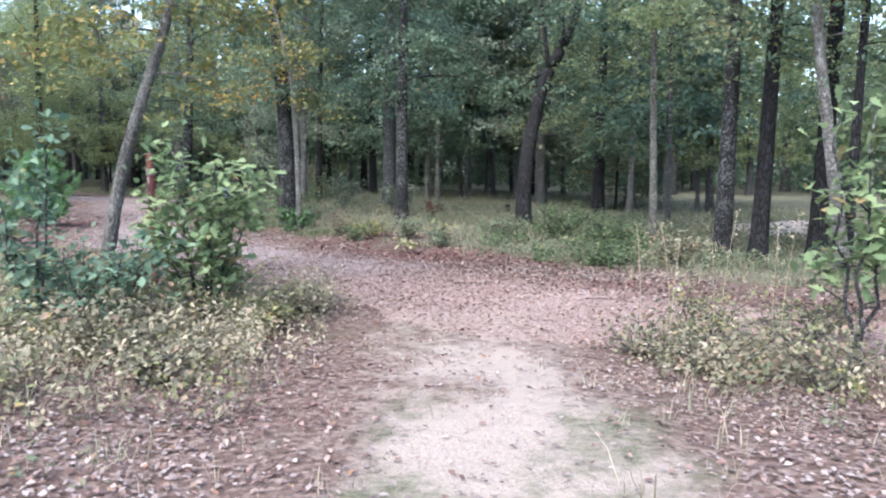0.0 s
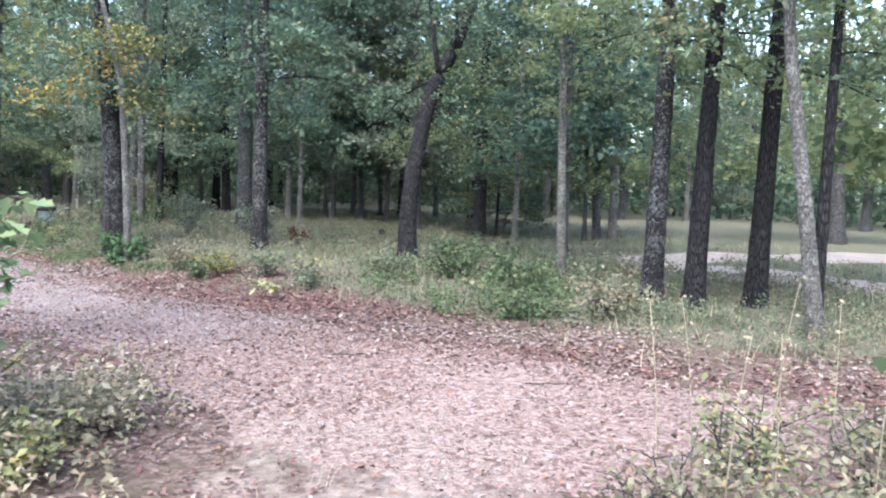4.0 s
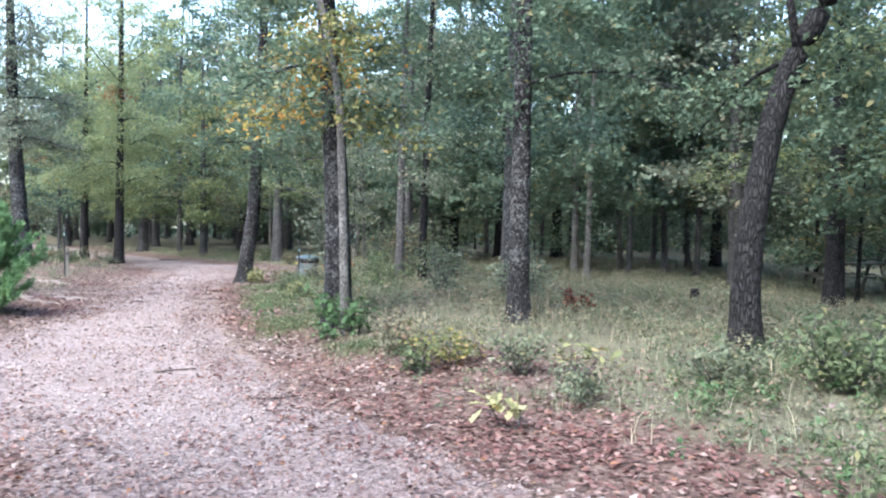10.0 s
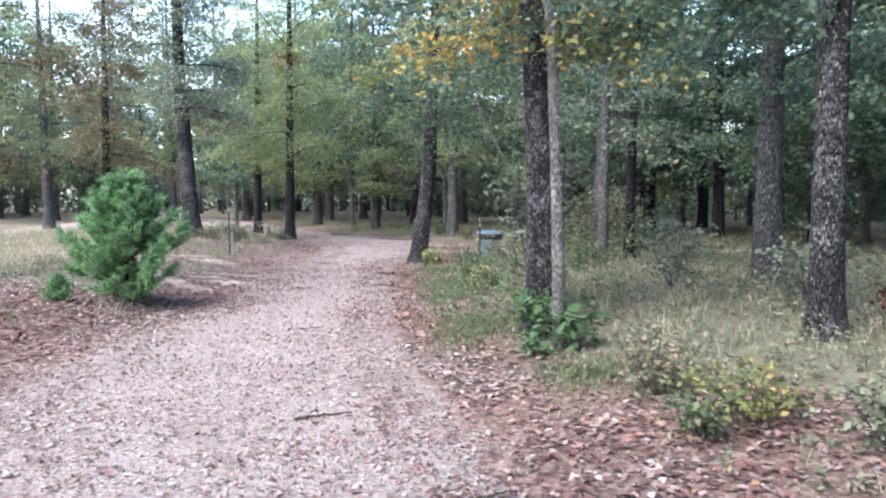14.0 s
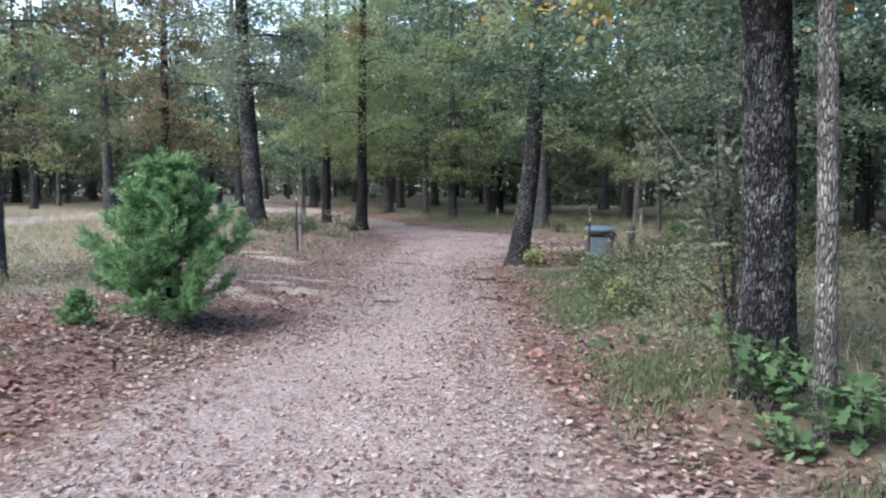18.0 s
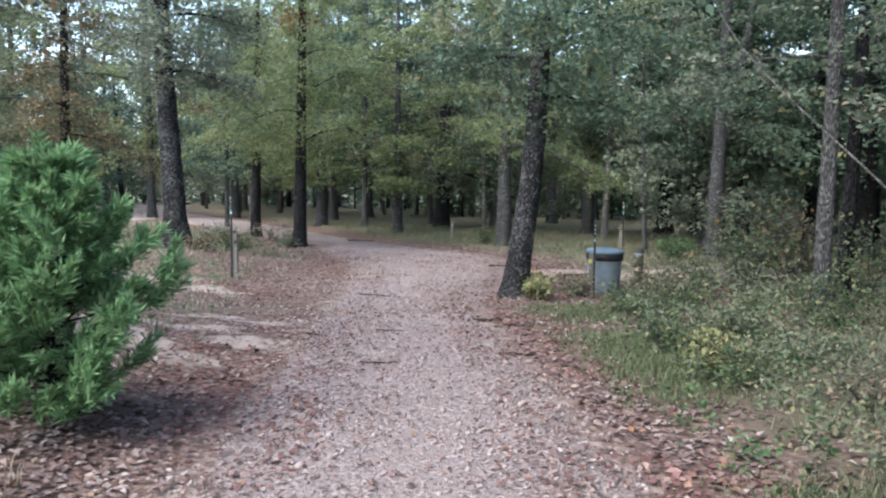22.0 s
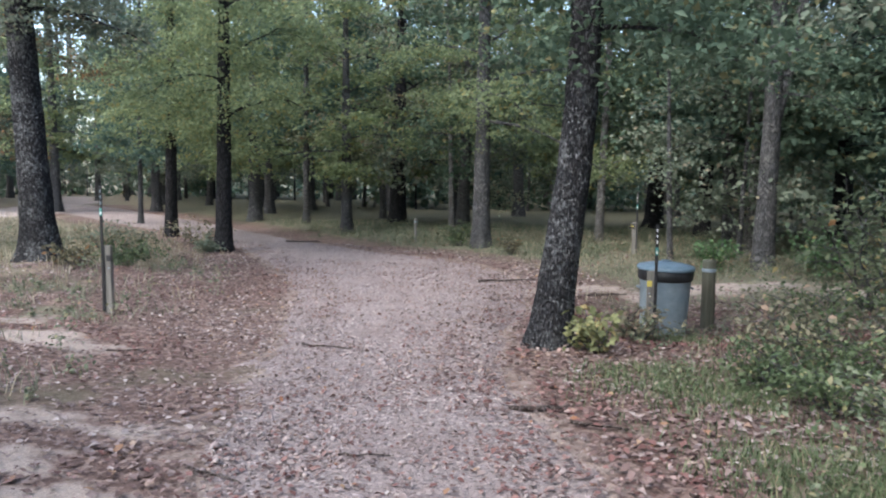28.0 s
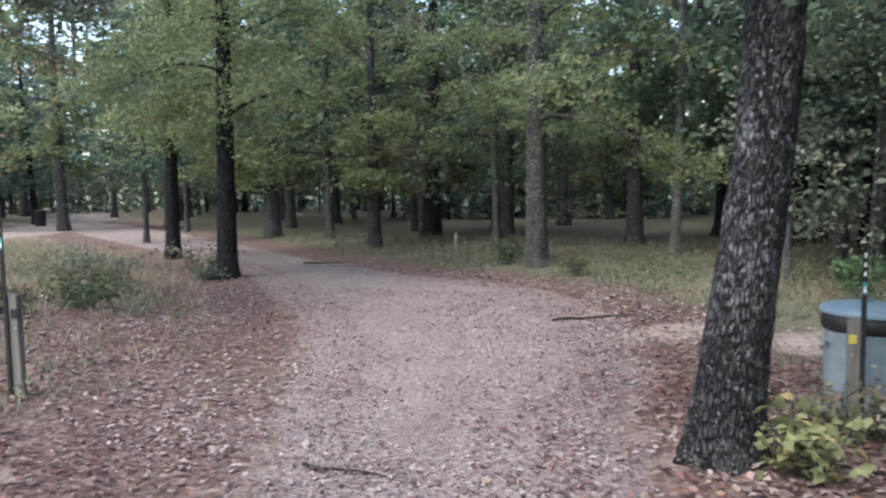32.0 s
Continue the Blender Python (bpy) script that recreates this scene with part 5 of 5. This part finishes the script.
shrub("yellow_sapling", "small sapling with pale yellow leaves in dead leaves", -0.72, 13.05, 0.3, 0.45, LEAF_YELLOW, 0.12, 30, 60, 2, 0.5, oaky=True, category="sapling")
shrub("yellow_sapling", "little sapling with yellow-green leaves in grass", -0.35, 14.7, 0.38, 0.6, LEAF_LIME, 0.1, 40, 61, 3, 0.4, oaky=True, category="sapling")
LOW = [(-3.72, 17.4, 0.5, 0.6, LEAF_SPRING, 0.1, 150, "rich green sapling leaves at the foot of an oak"), (-3.2, 16.95, 0.45, 0.6, LEAF_SPRING, 0.1, 130, "bright green sapling leaves at the foot of an oak"), (-3.5, 16.75, 0.3, 0.4, LEAF_SPRING, 0.1, 60, "bright green seedling in dead leaves"),
       (4.3, 15.2, 0.27, 1.1, WEED, 0.055, 240, "low green weeds in tall grass"), (5.1, 14.9, 0.27, 1.1, WEED_DULL, 0.055, 240, "low fading weeds in tall grass"), (5.9, 14.6, 0.27, 1.1, WEED, 0.055, 240, "low green weeds in tall grass"), (6.7, 14.2, 0.27, 1.1, WEED_DULL, 0.055, 240, "low fading weeds in tall grass"), (7.5, 13.7, 0.27, 1.1, WEED, 0.055, 240, "low green weeds in tall grass"),
       (1.9, 14.6, 0.6, 1.1, WEED_DEEP, 0.07, 420, "rounded green bush in woodland grass"), (0.9, 14.4, 0.4, 0.8, WEED, 0.06, 260, "low bush with soft green leaves"), (2.6, 13.2, 0.6, 1.2, WEED_DEEP, 0.07, 420, "rounded green bush in woodland grass"), (2.2, 11.6, 0.4, 0.9, WEED_DEEP, 0.06, 300, "low green bush near the trail"), (3.2, 11.4, 0.5, 1.0, WEED_DULL, 0.06, 320, "low olive bush near the trail"),
       (-1.6, 15.2, 0.4, 0.8, LEAF_GOLD, 0.05, 240, "low bush with yellowing leaves"), (-2.3, 15.7, 0.45, 0.8, WEED_DULL, 0.05, 280, "low bush with fading leaves"), (-0.52, 18.6, 0.4, 0.4, LEAF_MAROON, 0.08, 70, "small plant with rust-red dead leaves"),
       (-4.6, 20.0, 0.55, 0.8, WEED_DULL, 0.05, 200, "twiggy thicket with olive leaves"), (-5.5, 20.7, 0.4, 0.7, WEED_DEEP, 0.05, 220, "twiggy bush with olive leaves"), (-6.2, 21.9, 0.6, 1.0, WEED_DEEP, 0.06, 380, "green bush beside the trail"),
       (-6.1, 22.5, 0.5, 0.9, WEED, 0.06, 300, "fresh green weeds beside the trail"), (-6.9, 23.9, 0.4, 0.7, WEED_DEEP, 0.055, 260, "low green weeds in dead leaves"), (-6.3, 24.3, 0.5, 0.9, WEED_DEEP, 0.06, 320, "green bush in dead leaves"), (-0.9, 15.0, 0.4, 0.7, WEED, 0.055, 220, "low green weeds in red leaves"), (-1.9, 14.9, 0.3, 0.5, VERGE, 0.07, 90, "fresh seedlings in red leaves"), (-0.3, 14.0, 0.35, 0.6, WEED, 0.055, 180, "low green weeds in red leaves"), (-6.5, 23.3, 0.65, 1.0, WEED_DEEP, 0.06, 400, "green bush near the rubbish bin"), (-5.6, 22.6, 0.5, 1.1, WEED, 0.07, 380, "green bush with small leaves"), (-5.0, 21.4, 0.5, 1.0, WEED, 0.06, 340, "low bush with dull green leaves"), (-4.6, 23.2, 0.9, 1.4, WEED_DEEP, 0.07, 480, "dense bush with dark green leaves"), (-5.5, 24.6, 0.7, 1.3, WEED, 0.07, 460, "dull green bush near the rubbish bin"),
       (-4.2, 25.6, 1.3, 1.5, LEAF_OLIVE, 0.08, 480, "tall loose bush with olive leaves"), (-6.3, 25.6, 0.6, 0.9, WEED_DEEP, 0.06, 320, "green bush by a wooden post"), (-8.22, 24.72, 0.42, 0.5, LEAF_LIME, 0.075, 130, "yellow-green seedling at the foot of the leaning oak"), (-7.9, 25.6, 0.35, 0.6, WEED_DULL, 0.06, 160, "low weeds in front of the bin"),
       (-13.4, 17.7, 0.4, 0.5, LEAF_ORANGE, 0.08, 90, "small sumac with orange-red leaves"), (-12.2, 17.0, 0.5, 0.8, STRAW, 0.05, 180, "dry bush with straw-coloured leaves"), (-15.2, 27.2, 0.55, 0.9, WEED_DEEP, 0.06, 300, "dark low bush behind the flared oak"), (-15.2, 26.2, 0.3, 0.7, LEAF_RUST, 0.07, 120, "low red-brown dying bush at an oak's foot"), (-17.6, 29.9, 0.6, 1.2, WEED_DULL, 0.06, 420, "grassy bush with olive leaves"),
       (-16.5, 28.3, 0.7, 1.2, WEED_DULL, 0.06, 420, "grassy bush with olive leaves"), (-17.0, 29.0, 0.8, 1.3, LEAF_GREY, 0.06, 420, "grey-green bush in tall grass"), (-16.75, 31.3, 0.4, 0.6, LEAF_GREY, 0.06, 240, "leafy sprouts round an oak's foot"), (-18.2, 33.2, 0.7, 1.2, WEED_DULL, 0.07, 320, "olive bush by the trail"),
       (-11.1, 33.4, 0.4, 0.6, LEAF_RUST, 0.06, 120, "small plant with reddish leaves"), (-12.6, 34.8, 0.5, 0.9, WEED_DEEP, 0.07, 220, "green bush at a grey oak's foot"), (-7.2, 31.3, 0.6, 0.8, LEAF_SPRING, 0.07, 260, "green bush near the site marker"), (-4.9, 29.9, 0.8, 1.2, WEED_DEEP, 0.07, 380, "green bush in the shade"),
       (-5.8, 30.6, 0.7, 1.1, LEAF_SPRING, 0.07, 340, "fresh green bush by the pale oak"), (-1.3, 18.7, 0.8, 1.0, LEAF_GREY, 0.07, 300, "grey-leaved bush among the oaks"), (-5.6, 25.9, 1.0, 1.0, LEAF_OLIVE, 0.07, 320, "loose bush with olive leaves"), (-2.9, 20.6, 0.9, 1.1, LEAF_GREY, 0.07, 320, "grey-leaved bush in the grass")]
for k, (x, y, h, w, mat, leaf, n, label) in enumerate(LOW):
    n = int(n * (1.2 if leaf >= 0.1 else 2.0))
    if -7.5 < x < -4 and 20 < y < 28:
        leaf, n = leaf * 0.8, int(n * 1.1)
    if x < -14 and 27 < y < 34:
        h *= 0.6
    elif -6.6 < x < -4 and 18 < y < 25:
        h *= 0.6
    shrub("bush", label, x, y, h, w, mat, leaf, n, 80 + k, 6 if n > 150 else 3, 0.05, oaky=leaf >= 0.1)


def cedar(label, x, y, height, width, seed, count, branches):
    """A young cedar in two loose tiers of feathery plumes."""
    r = np.random.default_rng(seed)
    root = thing("cedar", pose(*at(x, y, 0.02)), label, "conifer")
    z = np.linspace(-0.05, height * 0.95, 12)
    piece("trunk", *tube(np.stack([0.03 * np.sin(z * 2), 0.02 * np.cos(z * 3), z], -1), 0.02 * height * np.linspace(1, 0.1, 12), 8), BARK_DARK, root)
    pts, dirs = [], []
    tier = ([0, 0.1, 0.24, 0.38, 0.5, 0.58, 0.7, 0.86, 1], [0.74, 0.95, 1.0, 0.86, 0.56, 0.46, 0.36, 0.18, 0.04])
    for k in range(branches):
        f = (k + r.uniform(0, 1)) / branches
        z0 = height * (0.035 + 0.86 * f)
        az = k * 2.4 + r.uniform(-0.4, 0.4)
        half = width / 2 * np.interp(f, *tier) * r.uniform(0.55, 1.15)
        d = np.array([math.cos(az), math.sin(az), 0])
        t = np.linspace(0, 1, 10)[:, None]
        ln = np.array([0, 0, z0]) + d * half * t + np.array([0, 0, 1]) * half * ((0.75 * f - 0.04) * t + 0.3 * t**3) + r.normal(0, 0.008, (10, 3))
        piece("branch", *tube(ln, 0.007 * height * (1 - 0.6 * f) * np.linspace(1, 0.2, 10), 5), BARK_DARK, root)
        for q in range(9):
            s0 = ln[r.integers(2, 10)]
            way = d * r.uniform(0.3, 1) + np.array([-d[1], d[0], 0]) * r.normal(0, 0.75) + np.array([0, 0, r.uniform(0.25, 1.1)])
            way /= np.linalg.norm(way)
            long = 0.15 * height * r.uniform(0.5, 1.2) * (1.1 - 0.4 * f)
            m = max(6, count // (branches * 9))
            u = r.uniform(0, 1, (m, 1))
            pts.append(s0 + way * long * u + r.normal(0, 0.014 * height, (m, 3)) * (1.15 - u))
            dirs.append(way * 0.9 + r.normal(0, 0.42, (m, 3)))
    c, d = np.concatenate(pts), np.concatenate(dirs)
    c[:, 2] = np.maximum(c[:, 2], 0.02)
    d /= np.linalg.norm(d, axis=1, keepdims=True)
    s = np.cross(d, r.normal(size=d.shape))
    s /= np.linalg.norm(s, axis=1, keepdims=True)
    n = len(c)
    ln = (0.06 * height**0.5 * r.uniform(0.6, 1.5, n))[:, None]
    v = np.stack([c, c + d * ln * 0.5 + s * 0.0075, c + d * ln, c + d * ln * 0.5 - s * 0.0075], 1).reshape(-1, 3)
    k = np.arange(n)[:, None] * 4
    f = np.concatenate([k + [0, 2, 1], k + [0, 3, 2]], 1).reshape(-1, 3)
    piece("foliage", v, f, CEDAR, root, smooth=False)


cedar("bushy green juvenile cedar beside the trail", -9.38, 17.75, 1.72, 1.68, 31, 46000, 62)
cedar("tiny green cedar seedling in dead leaves", -9.55, 16.85, 0.36, 0.38, 32, 3600, 28)


shrub("young_oak", "young oak with greyish olive lobed leaves", -4.1, 18.6, 2.1, 1.25, LEAF_GREY, 0.075, 900, 71, 3, 0.42, oaky=True, category="sapling")
shrub("bush", "withered bush with rust-brown leaves at a young oak's foot", -4.1, 18.75, 1.1, 0.7, LEAF_RUST, 0.08, 240, 73, 5, 0.2)
shrub("bush", "tall leafy bush behind the wooden post", -5.6, 27.8, 1.55, 1.7, LEAF_OLIVE, 0.1, 620, 74, 7, 0.1, oaky=True)
shrub("bush", "tall bush with brownish green leaves", -5.0, 26.6, 1.3, 1.5, LEAF_RUST, 0.09, 480, 75, 7, 0.1)
shrub("bush", "low bush with yellow-green leaves on the verge", -5.75, 21.1, 0.4, 0.7, LEAF_LIME, 0.055, 380, 76, 7, 0.05)
shrub("bush", "brown-tinged low bush among dead leaves", -6.7, 24.7, 0.5, 1.0, WEED_DULL, 0.065, 520, 77, 7, 0.05)


# ---- sticks ----
def stick(x, y, az, length, thick, seed, label="dark fallen stick lying on the trail", fork=True):
    r = np.random.default_rng(seed)
    t = np.linspace(-0.5, 0.5, 9)
    a = radians(az)
    ln = np.stack([math.cos(a) * t * length, math.sin(a) * t * length, 0 * t], -1) + np.stack([-math.sin(a) * np.sin(t * 4) * 0.06 * length, math.cos(a) * np.sin(t * 4) * 0.06 * length, np.abs(r.normal(0, 0.006, 9))], -1)
    lift = 0.03 if off_trail(np.array([x]), np.array([y]))[0] < 0 else 0.015
    root = thing("stick", pose(x, y, gz(x, y) + lift + thick * 0.6), label, "stick")
    piece("shaft", *tube(ln, thick * np.linspace(1, 0.5, 9), 7, 0.08, r), STICK, root)
    if fork:
        tw = limb_line(ln[5], a + 0.7, length * 0.3, 0.05, r, 5)
        piece("twig", *tube(tw, thick * 0.5 * np.linspace(1, 0.4, 5), 5), STICK, root)


for k, (x, y, az, ln, th) in enumerate([(0.2, 9.72, -5, 0.45, 0.012), (-1.95, 8.95, 30, 0.35, 0.01), (-4.2, 14.4, 38, 0.38, 0.013), (-2.7, 13.6, 40, 0.3, 0.012), (-8.38, 20.27, 12, 0.33, 0.012), (-9.0, 21.7, 10, 0.3, 0.009), (-10.45, 24.1, -8, 0.5, 0.013), (-7.4, 21.2, 0, 0.4, 0.022),
                                       (-10.1, 29.2, 30, 0.9, 0.025), (-7.9, 22.7, -12, 0.35, 0.02), (-9.6, 21.2, -22, 0.4, 0.014), (-16.2, 34.2, 5, 0.8, 0.03), (-0.9, 10.4, 15, 0.3, 0.008), (1.6, 8.6, -10, 0.35, 0.009), (-6.2, 17.2, 35, 0.25, 0.009), (-8.6, 28.6, 25, 0.6, 0.02),
                                       (-7.3, 24.1, 60, 0.4, 0.015), (-12.0, 23.4, 10, 0.35, 0.01), (-12.8, 21.9, -20, 0.4, 0.012), (-8.9, 19.2, 8, 0.28, 0.008)]):
    stick(x, y, az, ln, th * 0.7, 400 + k, "dark fallen stick lying on the trail" if k < 12 else "small dry stick among dead leaves", k % 3 == 0)
t = np.linspace(0, 1, 24)[:, None]
a, b, c, e = (np.array(q) for q in ((-5.85, 20.95, 3.2), (-5.6, 20.6, 2.5), (-5.1, 20.15, 2.1), (-4.5, 19.55, 1.4)))
arc = (1 - t) ** 3 * a + 3 * t * (1 - t) ** 2 * b + 3 * t * t * (1 - t) * c + t**3 * e
foot = thing("bent_branch", pose(0, 0, 0), "long bare pale branch arching over the thicket", "branch")
piece("shaft", *tube(np.concatenate([arc, [[-4.38, 19.4, 0.8], [-4.34, 19.3, gz(-4.34, 19.3) - 0.02]]]), 0.006 * np.linspace(0.5, 1.4, 26), 7), BARK_PALE, foot)


# ---- things that people put there ----
def lathe(profile, sides=40):
    bm = bmesh.new()
    rings = [[bm.verts.new((r0 * math.cos(2 * math.pi * k / sides), r0 * math.sin(2 * math.pi * k / sides), z)) for k in range(sides)] for r0, z in profile]
    for p0, p1 in zip(rings, rings[1:]):
        for k in range(sides):
            bm.faces.new((p0[k], p0[(k + 1) % sides], p1[(k + 1) % sides], p1[k]))
    return bm


def box(sx, sy, sz, x=0, y=0, z=0, bevel=0.004, rz=0.0):
    bm = bmesh.new()
    bmesh.ops.create_cube(bm, size=1, matrix=Matrix.Translation((x, y, z + sz / 2)) @ Matrix.Rotation(rz, 4, "Z") @ Matrix.Diagonal((sx, sy, sz, 1)))
    bmesh.ops.bevel(bm, geom=bm.edges[:], offset=bevel, segments=2, affect="EDGES")
    return bm


def letters(text, size, mat, parent, m, name="lettering"):
    cu = bpy.data.curves.new(name, "FONT")
    cu.body, cu.size, cu.extrude, cu.align_x, cu.align_y = text, size, 0.001, "CENTER", "CENTER"
    tmp = bpy.data.objects.new("tmp", cu)
    me = bpy.data.meshes.new_from_object(tmp)
    bpy.data.objects.remove(tmp)
    me.materials.clear()
    me.materials.append(mat)
    ob = new(name, me)
    ob.parent, ob.matrix_local = parent, m
    return ob


def rubbish_bin(x, y, radius, height, turn, body_mat, lid_mat, label):
    root = thing("rubbish_bin", pose(x, y, gz(x, y) - 0.01, 1.5, 1, turn), label, "bin")
    r0 = radius * 0.88
    prof = [(0.02, 0.012), (r0 * 0.97, 0.012), (r0, 0.0)]
    for k in range(15):
        f = k / 14
        prof.append((r0 + (radius - r0) * f + 0.003 * math.sin(k * 3.1), 0.01 + f * (height - 0.03)))
    prof += [(radius + 0.012, height - 0.02), (radius + 0.012, height), (radius - 0.006, height), (radius - 0.03, 0.04)]
    part("body", lathe(prof), body_mat, root, smooth=True)
    part("liner", lathe([(radius + 0.006, height - 0.125), (radius + 0.018, height - 0.11), (radius + 0.02, height - 0.005), (radius - 0.01, height + 0.004)]), BLACK, root, "black bag folded over the rim", True)
    lid = part("lid", lathe([(radius + 0.03, height - 0.012), (radius + 0.034, height + 0.012), (radius + 0.022, height + 0.026), (radius * 0.8, height + 0.045), (radius * 0.4, height + 0.062), (0.0005, height + 0.068)]), lid_mat, root, "low domed lid", True)
    for s in (-1, 1):
        hb = bmesh.new()
        bmesh.ops.create_cube(hb, size=1, matrix=Matrix.Translation((s * (radius + 0.015), 0, height * 0.72)) @ Matrix.Diagonal((0.03, 0.11, 0.025, 1)))
        bmesh.ops.bevel(hb, geom=hb.edges[:], offset=0.008, segments=2, affect="EDGES")
        part("handle", hb, body_mat, root)
    hb = box(0.11, 0.03, 0.025, 0, 0, height + 0.062, 0.008)
    part("lid_handle", hb, lid_mat, lid)
    return root


rubbish_bin(-7.76, 26.72, 0.27, 0.76, 20, TIN, LID, "grey metal rubbish bin with blue-grey lid by the trail")
rubbish_bin(-37.2, 46.8, 0.24, 0.7, 0, BLACK, BLACK, "dark rubbish bin far off in the clearing")


def site_marker(x, y, turn, wood_h, top, text, tag_text, label, tilt=0.0, side=1):
    """A wooden stake with a slim upright number strip fixed to it."""
    root = thing("site_marker", pose(x, y, gz(x, y) - 0.02, tilt, 0, turn), label, "marker post")
    part("stake", box(0.085, 0.05, wood_h + 0.05, -side * 0.012, 0.008, -0.05, 0.008), WOOD, root)
    strip_ob = part("number_strip", box(0.032, 0.01, top - 0.05, side * 0.032, -0.024, 0.05, 0.003), BLACK, root, "slim black number strip")
    for k, ch in enumerate(text):
        letters(ch, 0.055, WHITE, strip_ob, pose(side * 0.032, -0.0295, top - 0.05 - 0.058 * k, 90, 0, 0), "digit")
    for k in range(0 if text else 3):
        part("print_bar", box(0.012, 0.003, 0.03, side * 0.032, -0.03, top - 0.075 - 0.06 * k, 0.001), WHITE if side > 0 else TIN, strip_ob, "small faded print mark")
    z = top - 0.08 - 0.058 * 3
    part("emblem", box(0.03, 0.003, 0.08, side * 0.032, -0.03, z - 0.06, 0.001), TEAL, strip_ob, "teal emblem plate")
    tri = bmesh.new()
    tri.faces.new([tri.verts.new(q) for q in ((side * 0.032 - 0.01, -0.0325, z - 0.045), (side * 0.032 + 0.01, -0.0325, z - 0.045), (side * 0.032, -0.0325, z))])
    part("emblem_mark", tri, WHITE, strip_ob, "white triangle")
    if tag_text:
        tag = part("tag", box(0.11, 0.006, 0.1, -0.055, -0.021, wood_h - 0.13, 0.002), BLACK, root, "small black number tag")
        letters(tag_text, 0.05, TAG, tag, pose(-0.055, -0.0245, wood_h - 0.08, 90, 0, 0), "tag_number")
    else:
        part("tag", box(0.05, 0.008, 0.06, -side * 0.03, -0.021, wood_h - 0.16, 0.002), TAG if side > 0 else BLACK, root, "small yellow tag" if side > 0 else "small black tag")
    part("bolt", box(0.018, 0.012, 0.018, -side * 0.03, -0.022, wood_h - 0.24, 0.004), TIN, root)


site_marker(-8.64, 33.1, 5, 0.62, 1.18, "101", "101", "wooden stake with black campsite number strip and tag")
site_marker(-7.85, 26.3, 8, 0.72, 1.2, "", "", "wooden stake with slim marker strip before the bin")
site_marker(-13.2, 24.55, 14, 0.74, 1.36, "", "", "wooden stake with slim marker strip beside the trail", 1.0, -1)


def round_post(x, y, h, d, mat, label, name="wooden_post"):
    root = thing(name, pose(x, y, gz(x, y) - 0.03, 1.5, -1, 30), label, "post")
    part("shaft", lathe([(d / 2, -0.1), (d / 2 * 1.02, h * 0.3), (d / 2 * 0.98, h * 0.7), (d / 2, h - 0.02), (d / 2 * 0.9, h), (0.0005, h + 0.006)], 18), mat, root, smooth=True)
    part("band", lathe([(d / 2 + 0.002, h * 0.84), (d / 2 + 0.005, h * 0.85), (d / 2 + 0.005, h * 0.88), (d / 2 + 0.002, h * 0.89)], 18), WOOD if mat is RED else TIN, root, "narrow band near the top")


round_post(-7.3, 27.27, 0.8, 0.15, POST, "short stout mossy dark post beside the bin")
round_post(-3.68, 9.6, 1.62, 0.1, RED, "red-brown painted post among saplings", "red_post")
stump = thing("tree_stump", pose(1.5, 23.1, gz(1.5, 23.1) - 0.02, 3, -2, 0), "short dark rotting stump in woodland grass", "stump")
r = np.random.default_rng(12)
z = np.linspace(-0.05, 0.3, 9)
piece("body", *tube(np.stack([0.01 * np.sin(z * 9), 0 * z, z], -1), 0.09 * np.array([1.5, 1.35, 1.15, 1.05, 1.0, 1.0, 0.98, 0.95, 0.8]), 14, 0.05, r), BARK_DARK, stump)
round_post(-13.8, 35.2, 0.6, 0.07, WOOD, "thin weathered post at the far side of the trail")


def picnic_table(x, y, turn, label):
    root = thing("picnic_table", pose(x, y, gz(x, y), 0, 0, turn), label, "picnic table")
    for k in range(5):
        part("board", box(1.8, 0.135, 0.04, 0, -0.3 + k * 0.15, 0.71, 0.005), WOOD, root)
    for s in (-1, 1):
        for k in range(2):
            part("seat_board", box(1.8, 0.12, 0.04, 0, s * (0.66 + 0.065 - 0.13 * k), 0.42, 0.005), WOOD, root)
        part("seat_bearer", box(0.08, 1.5, 0.09, s * 0.65, 0, 0.33, 0.006), WOOD, root)
        for q in (-1, 1):
            bm = bmesh.new()
            bmesh.ops.create_cube(bm, size=1, matrix=Matrix.Translation((s * 0.58, q * 0.42, 0.35)) @ Matrix.Rotation(q * 0.42, 4, "X") @ Matrix.Diagonal((0.05, 0.09, 0.8, 1)))
            bmesh.ops.bevel(bm, geom=bm.edges[:], offset=0.006, segments=2, affect="EDGES")
            part("leg", bm, WOOD, root)



log = thing("log", pose(-8.33, 22.97, gz(-8.33, 22.97) + 0.03, 0, 0, 15), "short dark log at the trail's edge", "log")
t = np.linspace(-0.2, 0.2, 10)
piece("shaft", *tube(np.stack([t, 0.02 * np.sin(t * 8), 0 * t], -1), 0.02 * np.linspace(1, 0.8, 10), 10, 0.06, np.random.default_rng(4)), STICK, log)

picnic_table(5.6, 28.2, 12, "weathered picnic table under distant oaks")
picnic_table(-22.5, 54.7, -20, "weathered picnic table far among the trees")
